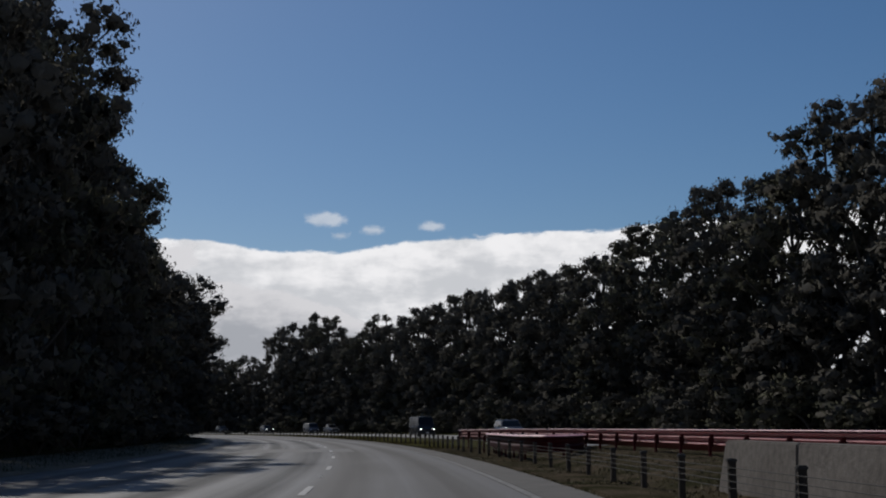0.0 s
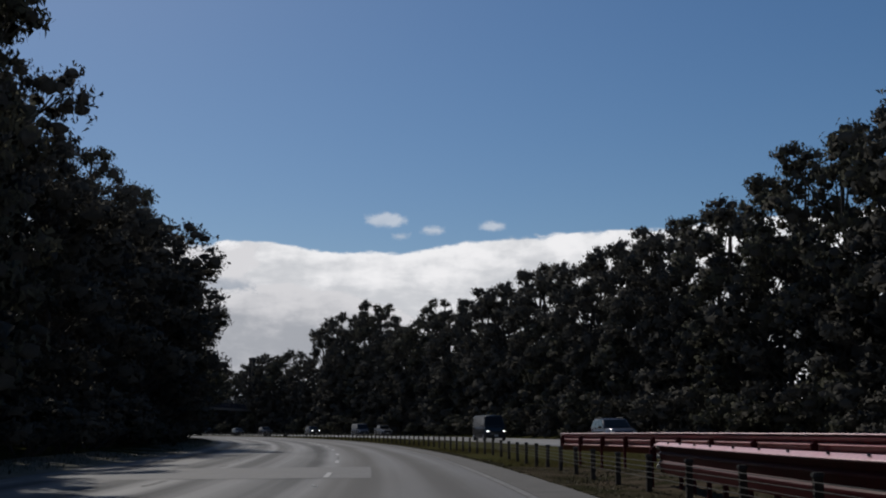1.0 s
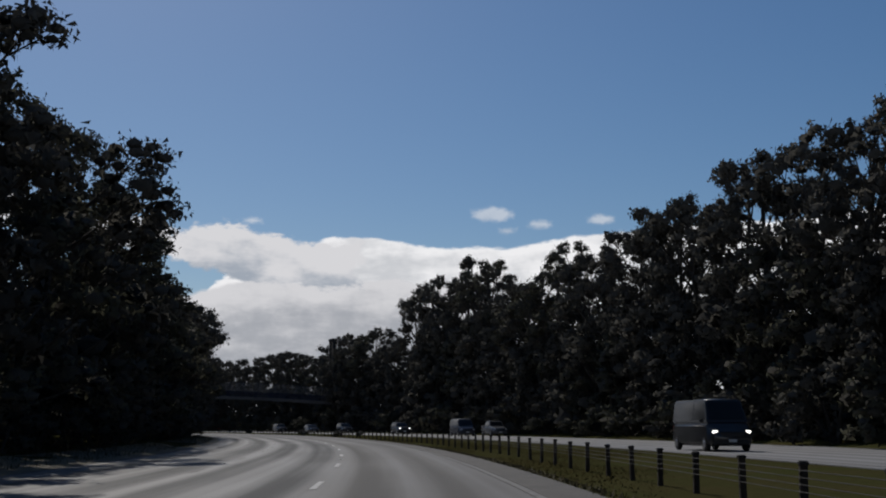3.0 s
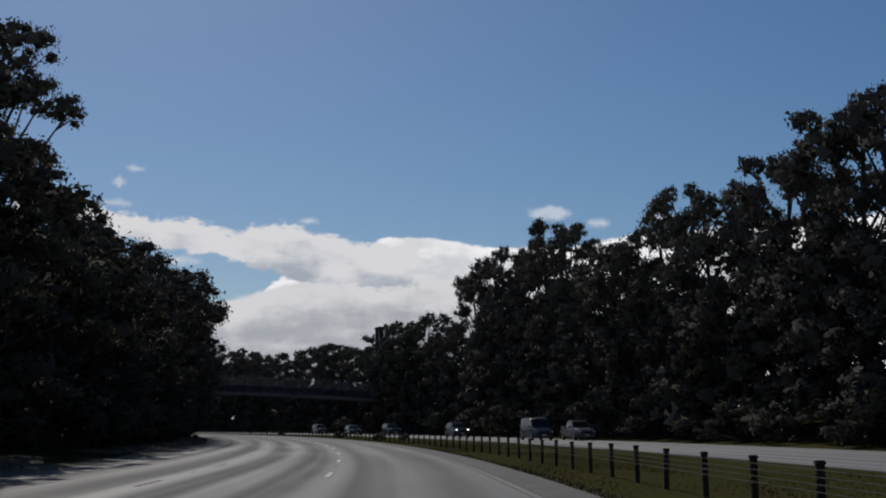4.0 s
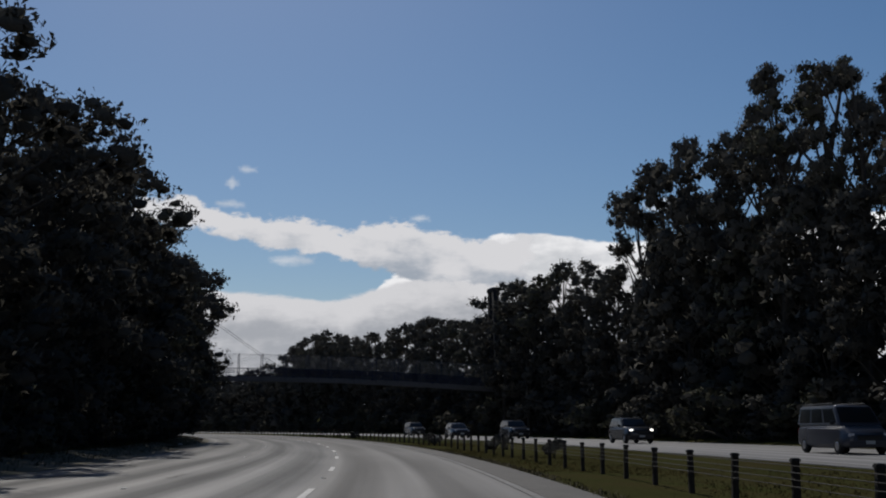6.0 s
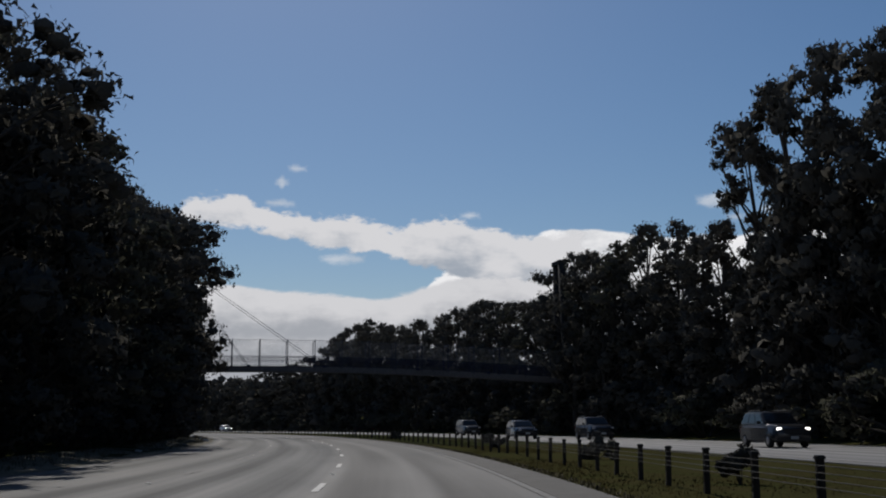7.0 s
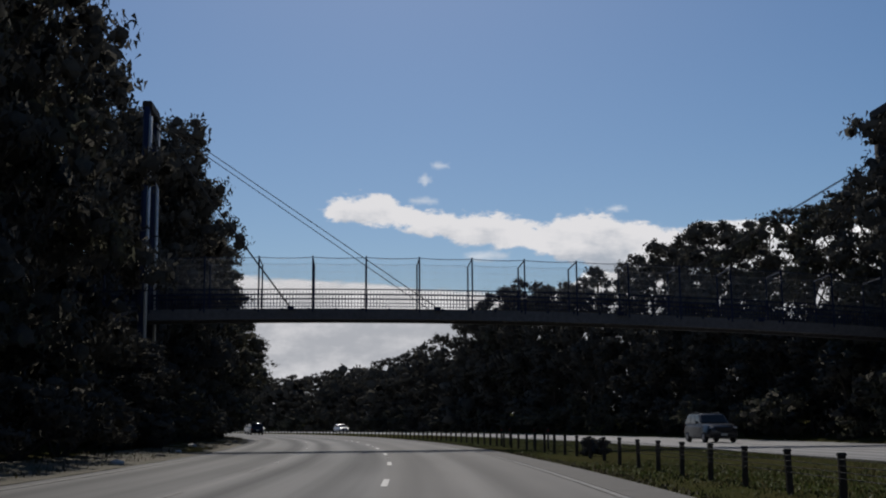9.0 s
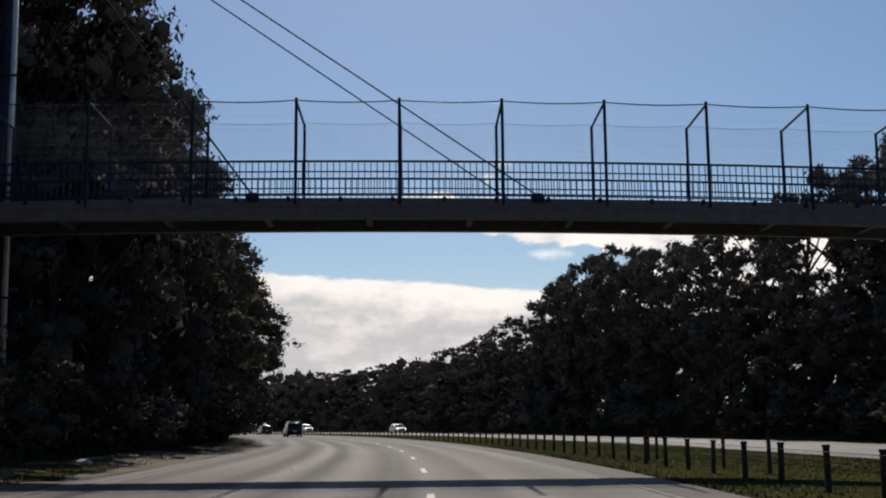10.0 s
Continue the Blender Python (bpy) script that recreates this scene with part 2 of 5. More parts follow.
M_LAMP = glow_material("lit_headlamp", (1.0, 0.97, 0.9), 2.5)
M_LENS = glass_material("headlamp_lens", (0.6, 0.6, 0.62), 0.12)
M_TAIL = material("red_lens", (0.25, 0.01, 0.01), 0.25, vary=0.1)
M_PLATE = material("plate_white", (0.6, 0.6, 0.58), 0.5, vary=0.1)
M_LITTER = material("pale_litter", (0.6, 0.6, 0.58), 0.7, vary=0.2)


# ---- mesh helpers ----
def mesh_thing(name, verts, faces, mat, parent=None, label="", smooth=False):
    me = bpy.data.meshes.new(name)
    me.from_pydata([tuple(v) for v in verts], [], faces)
    me.materials.append(mat)
    if smooth:
        me.shade_smooth()
    ob = new(name, me)
    ob.parent = parent
    return tagged(ob, label)


def part(name, bm, mat, parent=None, label="", smooth=False):
    me = bpy.data.meshes.new(name)
    bmesh.ops.recalc_face_normals(bm, faces=bm.faces)
    bm.to_mesh(me)
    bm.free()
    me.materials.append(mat)
    if smooth:
        me.shade_smooth()
    ob = new(name, me)
    ob.parent = parent
    return tagged(ob, label)


def again(name, me, parent, at):
    """One more piece on a mesh that is already there."""
    ob = new(name, me)
    ob.parent = parent
    ob.matrix_basis = at
    return ob


def box(bm, size, at=(0, 0, 0), bevel=0.0, turn=None):
    m = Matrix.Translation(at) @ (turn or Matrix()) @ Matrix.Diagonal((*size, 1))
    r = bmesh.ops.create_cube(bm, size=1.0, matrix=m)
    if bevel:
        es = list({e for v in r["verts"] for e in v.link_edges})
        bmesh.ops.bevel(bm, geom=es, offset=bevel, segments=2, affect='EDGES')
    return bm


def tube(bm, pts, radii, sides=8, cap=True):
    """A tapered tube through points."""
    pts = [Vector(p) for p in pts]
    rings = []
    for i, p in enumerate(pts):
        d = (pts[min(i + 1, len(pts) - 1)] - pts[max(i - 1, 0)]).normalized()
        u = d.cross(Vector((0, 0, 1)) if abs(d.z) < 0.95 else Vector((1, 0, 0))).normalized()
        w = d.cross(u)
        r = radii[i] if hasattr(radii, "__len__") else radii
        rings.append([bm.verts.new(p + (u * math.cos(2 * math.pi * k / sides) + w * math.sin(2 * math.pi * k / sides)) * r) for k in range(sides)])
    for a, b in zip(rings, rings[1:]):
        for k in range(sides):
            bm.faces.new((a[k], a[(k + 1) % sides], b[(k + 1) % sides], b[k]))
    if cap:
        bm.faces.new(rings[0])
        bm.faces.new(rings[-1])
    return bm


def group_at(name, m=None):
    e = new(name)
    e.empty_display_size = 0.3
    if m is not None:
        e.matrix_basis = m
    return e


# ---- the road's line: heading as a smooth function of the way s; d is metres to the right of it ----
S0, S1, STEP = -60.0, 640.0, 1.0
SG = np.arange(S0, S1 + STEP, STEP)


def heading(s):
    z = np.clip(s, -10, 320) / 100
    return -0.311719 + 0.240916 * z - 0.078546 * z**2 + 0.032767 * z**3 - 0.004415 * z**4 + np.maximum(np.asarray(s) - 320, 0) * 0.001828


_h = heading(SG + STEP / 2)
RX = np.concatenate([[0], np.cumsum(-np.sin(_h) * STEP)])[:-1]
RY = np.concatenate([[0], np.cumsum(np.cos(_h) * STEP)])[:-1]
RX += -10.650849 - np.interp(0, SG, RX)
RY += -39.044599 - np.interp(0, SG, RY)


def at(s, d, z=0.0):
    h = heading(s)
    return Vector((float(np.interp(s, SG, RX) + math.cos(h) * d), float(np.interp(s, SG, RY) + math.sin(h) * d), z))


def facing(s, d, z=0.0, turn=0.0, scale=1.0):
    """A pose on the road whose y axis runs along the road."""
    return Matrix.Translation(at(s, d, z)) @ Matrix.Rotation(float(heading(s)) + radians(turn), 4, 'Z') @ Matrix.Scale(scale, 4)


def ground_z(d):
    return float(np.interp(d, [-90, -40, -22, -14, -11, -9.75, -9.2, 2.6, 3.1, 5.0, 8.0, 11.5, 12.5, 13.0, 24.0, 24.6, 27, 34, 60, 120],
                           [4.0, 3.0, 1.2, 0.35, 0.05, -0.02, -0.16, -0.16, -0.02, -0.04, -0.16, -0.06, -0.02, -0.16, -0.16, -0.02, 0.25, 1.2, 3.5, 4.5]))


def ribbon(name, ds, s0, s1, step, z, mat, parent=None, label="", skirt=0.1, lumps=0.0):
    """A strip along the road between the offsets ds, with its edges turned down; UV is (d, s)."""
    ss = np.arange(s0, s1 + step * 0.5, step)
    dd = [ds[0] - 0.001] + list(ds) + [ds[-1] + 0.001]
    verts, faces, uvs = [], [], []
    for s in ss:
        for j, d in enumerate(dd):
            drop = skirt if j in (0, len(dd) - 1) else 0.0
            wob = lumps * noise.noise(Vector((d * 0.7, s * 0.35, 3.1))) if lumps and j not in (0, len(dd) - 1) else 0.0
            verts.append(at(float(s), d + (wob * 3 if j in (1, len(dd) - 2) else 0), (z(d, float(s)) if callable(z) else z) - drop + wob))
            uvs.append((d, float(s)))
    w = len(dd)
    for i in range(len(ss) - 1):
        for j in range(w - 1):
            a = i * w + j
            faces.append((a, a + 1, a + w + 1, a + w))
    ob = mesh_thing(name, verts, faces, mat, parent, label)
    uv = ob.data.uv_layers.new(name="UVMap")
    idx = np.empty(len(ob.data.loops), dtype=np.int32)
    ob.data.loops.foreach_get("vertex_index", idx)
    uv.data.foreach_set("uv", np.array(uvs, dtype=np.float32)[idx].ravel())
    return ob


# ---- ground: one sheet from the road out to the horizon ----
def build_ground():
    ds = [-90, -60, -40, -30, -22, -18, -14, -12, -11, -9.75, -9.2, -3, 2.6, 3.1, 4, 5, 6.5, 8, 10, 11.5, 12.5, 13, 18, 24, 24.6, 25.8, 27, 30, 34, 45, 60, 90, 120]
    ss = np.arange(S0, S1 + 1, 5.0)
    verts, faces = [], []
    for s in ss:
        for d in ds:
            rough = 0.0 if -9.8 < d < 3.2 or 12.4 < d < 24.7 else 0.09
            verts.append(at(float(s), d, ground_z(d) + rough * noise.noise(Vector((d * 0.25, s * 0.12, 0.5)))))
    w, h = len(ds), len(ss)
    for i in range(h - 1):
        for j in range(w - 1):
            a = i * w + j
            faces.append((a, a + 1, a + w + 1, a + w))
    loop = [j for j in range(w)] + [i * w + w - 1 for i in range(1, h)] + [(h - 1) * w + j for j in range(w - 2, -1, -1)] + [i * w for i in range(h - 2, 0, -1)]
    mid = at(290, 15)
    base = len(verts)
    for k in loop:
        v = verts[k]
        u = Vector((v.x - mid.x, v.y - mid.y, 0)).normalized()
        verts.append(mid + u * 4300 + Vector((0, 0, -3)))
    for a in range(len(loop)):
        b = (a + 1) % len(loop)
        faces.append((loop[b], loop[a], base + a, base + b))
    ob = mesh_thing("ground", verts, faces, M_GROUND, smooth=True)
    tagged(ob, "dry grass and leaf litter over soil beside the freeway", "ground", kind="structure")


build_ground()
near_ds = list(np.linspace(-9.75, 3.05, 33))
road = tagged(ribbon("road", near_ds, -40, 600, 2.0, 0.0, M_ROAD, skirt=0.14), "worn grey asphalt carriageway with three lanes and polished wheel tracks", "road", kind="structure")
far_road = tagged(ribbon("road", list(np.linspace(12.6, 24.4, 25)), -40, 600, 2.0, 0.0, M_ROAD_FAR, skirt=0.14), "grey asphalt carriageway for oncoming traffic, paled by painted-in sun glare", "road", kind="structure")
shoulder = tagged(ribbon("shoulder", [2.15, 2.5, 3.1], -40, 600, 2.0, 0.006, M_SEAL, skirt=0.1), "pale sealed shoulder strip beside the median grass", "road shoulder", kind="structure")
verge = tagged(ribbon("verge", [-12.6, -11.6, -10.8, -10.2, -9.72], -20, 560, 2.0, lambda d, s: ground_z(d) + 0.03, M_DIRT, skirt=0.15, lumps=0.05), "bare gravelly dirt verge under roadside trees", "verge", kind="structure")


def bank_z(d, s):
    """Soil heaped up under the long rail."""
    return ground_z(d) + 0.05 + float(np.interp(d, [4.6, 6.8, 9.6, 12.0], [0, 0.4, 0.45, 0])) * float(np.interp(s, [30, 46, 84, 100], [0, 1, 1, 0]))


soil = tagged(ribbon("soil", [3.12, 3.5, 4.0, 4.6, 5.2, 6.0, 6.8, 7.6, 8.2, 8.8, 9.6, 10.4, 11.2, 12.0, 12.4], 30, 100, 1.0, bank_z, M_SOIL, skirt=0.12, lumps=0.06), "dark bare soil of the median heaped beside the red rails", "soil", kind="structure")
# ---- how tall the forest stands along the road: way, offset, height; way, height; way, front and rear height ----
RIGHT_TOPS = [(90, 19.6), (101, 20), (106, 19.8), (110, 17.5), (116, 18.3), (122, 19.8), (130, 18.8), (142, 18.5), (151, 17.5), (156, 18.6), (163, 18), (169, 18.4), (177, 19.6), (186, 18.8), (194, 20), (203, 20.2), (212, 19.6), (222, 20.3), (230, 19), (235, 18.5), (240, 21.5), (246, 20.9), (253, 19.3), (259, 18.5), (264, 18), (268, 22), (277, 25.4), (283, 25.2), (287, 22), (292, 24), (298, 24.8), (304, 24.1), (309, 22.5), (313, 17), (317, 15.5), (321, 17.5), (327, 19.1), (333, 18.8), (337, 17.1), (344, 19), (350, 19.4), (355, 15.8), (368, 15.8), (380, 17.6), (388, 17.6), (398, 17.4), (415, 17.3), (425, 17.9), (437, 20.3), (452, 20), (459, 18.4), (466, 16.4), (470, 16), (482, 15.8), (493, 14.4), (505, 14.4), (511, 13.3), (519, 11.4), (534, 13.0), (554, 13.7), (576, 14.6), (586, 12.7), (592, 10.6), (603, 11.8)]
LEFT_TOPS = [(338.5, -13.2, 5.6, "near_dense"), (342.5, -13.2, 5.4, "near_dense"), (384, -12.8, 15, "near_dense"), (396, -12.2, 12.5, "near_dense"), (408, -12.4, 12, "near_dense"), (358.5, -16.6, 20, "near_dense"), (359, -14.9, 18, "near_dense"), (354, -21, 22, "near_tall"), (358, -17.2, 21.5, "near_tall"), (364, -17.3, 21.5, "near_tall"), (371.5, -17.0, 20.5, "near_tall"), (380, -17.2, 21, "near_tall"), (390, -17.2, 22, "near_tall"), (402, -17.2, 23, "near_tall"), (143, -13.8, 13.5, "near_dense"), (220, -22.2, 25, "open"), (326, -16.1, 20, "near_dense"), (297, -22, 24, "near_tall"), (344, -20, 22, "near_tall"), (158, -18.5, 20, "near_tall"), (168, -21.5, 25, "near_tall"), (97, -18.5, 25, "open"), (99, -17.7, 24.5, "near_tall"), (108, -18.4, 23.0, "near_tall"), (115, -17.4, 19.5, "near_tall"), (113, -22, 25, "near_tall")]
LEFT_SKY = [(40, 16, 25), (90, 17, 26), (118, 15.5, 23), (130, 14.6, 20), (142, 14.3, 18), (152, 14.5, 18), (165, 14, 18), (180, 13.5, 17.5), (193, 12.2, 16), (204, 11.2, 14), (214, 11, 13.5), (227, 12.6, 14), (241, 13.6, 14.5), (255, 14.6, 15.5), (266, 15, 17), (278, 14.6, 18), (286, 13.2, 16.5), (296, 14.6, 17), (308, 17, 19), (318, 17.6, 20), (334, 19, 22), (350, 19.5, 23), (365, 18.5, 22), (385, 18, 20), (400, 17, 19), (440, 16, 18), (520, 12, 16)]


# ---- clouds: a far backdrop, low over the horizon ----
def cloud(name, rows, mat, label, steps=60, tall=10, far=4000, pad=0.6):
    """rows: (degrees left of +y, base, top in degrees of height), with room round the outline for torn edges."""
    ra_, rb, rt_ = [r[0] for r in rows], [r[1] for r in rows], [r[2] for r in rows]
    a0, a1 = ra_[0], ra_[-1]
    verts, faces, uvd, uvr = [], [], [], []
    for i in range(steps + 1):
        a = a0 - pad + (a1 - a0 + 2 * pad) * i / steps
        lo, hi = float(np.interp(a, ra_, rb)), float(np.interp(a, ra_, rt_))
        free = lo > 0.5
        for j in range(tall + 1):
            e = lo - pad * free + (hi - lo + pad * (1 + free)) * j / tall
            ra, re = radians(a), radians(e)
            verts.append((-math.sin(ra) * math.cos(re) * far, 150 + math.cos(ra) * math.cos(re) * far, 1.15 + math.sin(re) * far))
            uvd.append((a, e))
            uvr.append((hi - e, min(hi - e, e - lo if free else 9.0, min(a - a0, a1 - a) * 0.7)))
    w = tall + 1
    for i in range(steps):
        for j in range(tall):
            k = i * w + j
            faces.append((k, k + 1, k + w + 1, k + w))
    ob = mesh_thing(name, verts, faces, mat)
    idx = np.empty(len(ob.data.loops), dtype=np.int32)
    ob.data.loops.foreach_get("vertex_index", idx)
    for key, data in (("degrees", np.array(uvd)), ("rel", np.array(uvr))):
        ob.data.uv_layers.new(name=key).data.foreach_set("uv", data[idx].astype(np.float32).ravel())
    return tagged(ob, label, "cloud", kind="structure")


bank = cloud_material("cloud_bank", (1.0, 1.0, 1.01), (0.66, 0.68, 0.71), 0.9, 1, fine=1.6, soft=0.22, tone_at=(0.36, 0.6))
low_bank = cloud_material("low_cloud_bank", (0.75, 0.75, 0.77), (0.43, 0.45, 0.49), 0.7, 3, fine=1.6, soft=0.22, tone_at=(0.32, 0.62), rim=0.2)
streak = cloud_material("cloud_streak", (0.78, 0.78, 0.8), (0.4, 0.45, 0.52), 1.5, 5, stretch=2.0, fine=2.0, soft=0.35, tone_at=(0.3, 0.56), rim=0.25)
puff = cloud_material("cloud_puff", (0.8, 0.83, 0.87), (0.5, 0.57, 0.66), 0.45, 8, stretch=1.6, cover=0.62, fine=3.2, soft=0.34)
cloud("backdrop", [(-75, 0, 10.6), (-40, 0, 10.4), (-25, 0, 10.1), (-22.5, 0, 9.8), (-19.6, 0, 9.85), (-15, 0, 9.6), (-12, 0, 9.35), (-9, 0, 8.85), (-7, 0, 8.95), (-4.4, 0, 9.0), (-2.5, 0, 9.35), (-0.3, 0, 9.6), (0.5, 0, 9.2), (1.5, 0, 8.6), (3, 0, 8.0), (5, 0, 7.5), (6.0, 0, 6.9), (7.0, 0, 5.5), (8.5, 0, 3.6)], bank, "long white cloud bank low over the horizon", 100, 16)
cloud("backdrop", [(-1.5, 7.0, 9.3), (0.4, 7.0, 9.1), (1.1, 7.0, 9.1), (2.1, 7.2, 9.35), (3.4, 7.2, 9.7), (5.0, 7.4, 10.05), (6.6, 7.9, 9.85), (8.0, 8.35, 9.6), (9.6, 8.55, 10.1), (10.8, 8.65, 10.05), (12.2, 8.95, 10.2), (13.3, 9.2, 10.3), (14.4, 9.5, 10.65), (15.0, 9.65, 11.15), (15.9, 9.7, 11.05), (17.5, 9.85, 10.9), (18.1, 9.95, 10.75)], streak, "ragged white streak of cloud in blue sky", 90, 12, 3900)
cloud("backdrop", [(-12, 0, 4.5), (-9, 0, 6.0), (-6, 0, 6.9), (-3, 0, 7.3), (1.0, 0, 7.15), (2.5, 0, 7.3), (4.6, 0, 7.2), (6.6, 0, 6.5), (8.4, 0, 6.15), (9.3, 0, 6.1), (11, 0, 6.4), (13.3, 0, 6.5), (15, 0, 6.65), (17.8, 0, 6.95), (20, 0, 6.95), (22.2, 0, 7.15), (25, 0, 7.4), (45, 0, 8.0), (80, 0, 9.0)], low_bank, "low grey-white cloud bank over the hills", 100, 12, 3950)
# unseen glowing bank, added to fill the tree faces turned from the sun
cloud("backdrop", [(80, 0, 9), (110, 0, 12), (150, 0, 14), (200, 0, 14), (250, 0, 13), (285, 0, 10.6)], bank, "unseen white cloud bank added behind the drive as fill light", 90, 12)
for a, e, w, h in ((-8.35, 10.6, 0.95, 0.34), (-10.75, 10.07, 0.5, 0.18), (-13.85, 10.25, 0.55, 0.22), (-9.1, 9.75, 0.3, 0.12), (13.25, 11.82, 0.18, 0.26), (12.5, 12.5, 0.32, 0.1), (13.3, 10.8, 0.6, 0.12), (3.9, 10.22, 0.4, 0.1), (10.2, 8.1, 1.0, 0.2)):
    cloud("backdrop", [(a - w, e - h * 0.3, e + h * 0.3), (a - w * 0.6, e - h * 0.8, e + h * 0.8), (a, e - h, e + h), (a + w * 0.6, e - h * 0.8, e + h * 0.8), (a + w, e - h * 0.3, e + h * 0.3)], puff, "small white puff of cloud in blue sky", 14, 8, 3800, 0.25)


# ---- trees ----
def leaf_mesh(name, v, f, nor, split, leaf_mat):
    """A crown's mesh: the first faces are inner foliage, those from split on are leaves; leaves are shaded by the clump that they sit on."""
    me = bpy.data.meshes.new(name)
    me.from_pydata(v.tolist(), [], f.tolist())
    me.materials.append(M_CORE)
    me.materials.append(leaf_mat)
    idx = np.zeros(len(f), dtype=np.int32)
    idx[split:] = 1
    me.polygons.foreach_set("material_index", idx)
    me.shade_smooth()
    me.normals_split_custom_set_from_vertices(nor.tolist())
    return me


def lump_shape():
    bm = bmesh.new()
    bmesh.ops.create_icosphere(bm, subdivisions=1, radius=1.0)
    v = np.array([x.co[:] for x in bm.verts])
    f = np.array([[x.index for x in q.verts] for q in bm.faces])
    bm.free()
    return v / np.linalg.norm(v, axis=1)[:, None], f


LUMP = lump_shape()


def billows(rng, centres, radii, sprays, leaves, leaf_size, core=1.0, flat=0.68, low=-0.8):
    """Rounded masses of foliage: each is a dome of small sprays and small lumps with loose leaves. Gives vertices, faces, normals and the number of inner faces."""
    squash = np.array([1, 1, flat])

    def unit(k):
        d = rng.normal(size=(k, 3))
        return d / np.linalg.norm(d, axis=1)[:, None]

    def blades(p, out, size, slim):
        k = len(p)
        long = rng.normal(size=(k, 3)) + np.array([0, 0, -0.9])
        long /= np.linalg.norm(long, axis=1)[:, None]
        wide = np.cross(long, rng.normal(size=(k, 3)))
        wide /= np.linalg.norm(wide, axis=1)[:, None]
        wide[np.einsum("ij,ij->i", np.cross(wide, long), out) < 0] *= -1
        L = (size * rng.uniform(0.55, 1.3, k))[:, None]
        W = L * rng.uniform(slim * 0.7, slim * 1.3, k)[:, None]
        return np.stack([p - long * L - wide * W, p - long * L * 0.6 + wide * W, p + long * L], 1).reshape(-1, 3)

    k = len(radii) * sprays
    big, rad = np.repeat(centres, sprays, 0), np.repeat(radii, sprays)
    s = unit(k)
    s[:, 2] = np.where(s[:, 2] < low, -s[:, 2], s[:, 2])
    sc = big + s * (rad * rng.uniform(0.4, 0.85, k))[:, None] * squash
    sr = rad * rng.uniform(0.26, 0.46, k)
    # the thick of a spray: a small uneven lump
    iv, jf = LUMP
    turn = rng.normal(size=(k, 3, 3))
    lump = 1 + 0.2 * np.sin(np.einsum("vj,kij->kvi", iv, turn) * 2.2).sum(2) / 1.7 + rng.uniform(-0.12, 0.12, (k, len(iv)))
    v1 = (sc[:, None] + iv[None] * (lump * (sr * core)[:, None])[..., None] * np.array([1.1, 1.1, 0.75])).reshape(-1, 3)
    f1 = (jf[None] + (np.arange(k) * len(iv))[:, None, None]).reshape(-1, 3)
    n1 = (0.35 * iv[None] + s[:, None]).reshape(-1, 3)
    n1[:, 2] *= 0.4
    n1 /= np.linalg.norm(n1, axis=1)[:, None]
    # loose leaves round it
    k *= leaves
    sc, sr, big, rad = np.repeat(sc, leaves, 0), np.repeat(sr, leaves), np.repeat(big, leaves, 0), np.repeat(rad, leaves)
    d2 = unit(k)
    p = sc + d2 * (sr * (0.5 + 0.65 * rng.uniform(0, 1, k)))[:, None] * np.array([1.1, 1.1, 0.75])
    out = (p - big) / squash / rad[:, None] * 0.9 + 0.3 * d2 + 0.1 * rng.normal(size=(k, 3))
    out[:, 2] *= 0.4      # the leaves hang
    out /= np.linalg.norm(out, axis=1)[:, None]
    v2 = blades(p, out, leaf_size, 0.5)
    f2 = np.arange(len(v2)).reshape(-1, 3) + len(v1)
    return np.concatenate([v1, v2]), np.concatenate([f1, f2]), np.concatenate([n1, np.repeat(out, 3, 0)]), len(f1)


STYLES = {   # masses, lowest and highest place on the stem, where widest, fall-off, size, thickness of sprays, sprays
    "tall": dict(n=19, t0=0.3, t1=0.96, wide=0.68, fall=0.9, size=(0.23, 0.38), core=0.48, sprays=14),
    "dense": dict(n=26, t0=0.08, t1=0.96, wide=0.45, fall=0.8, size=(0.24, 0.38), core=0.5, sprays=12),
    "open": dict(n=14, t0=0.5, t1=0.97, wide=0.8, fall=1.2, size=(0.22, 0.36), core=0.5, sprays=13),
}


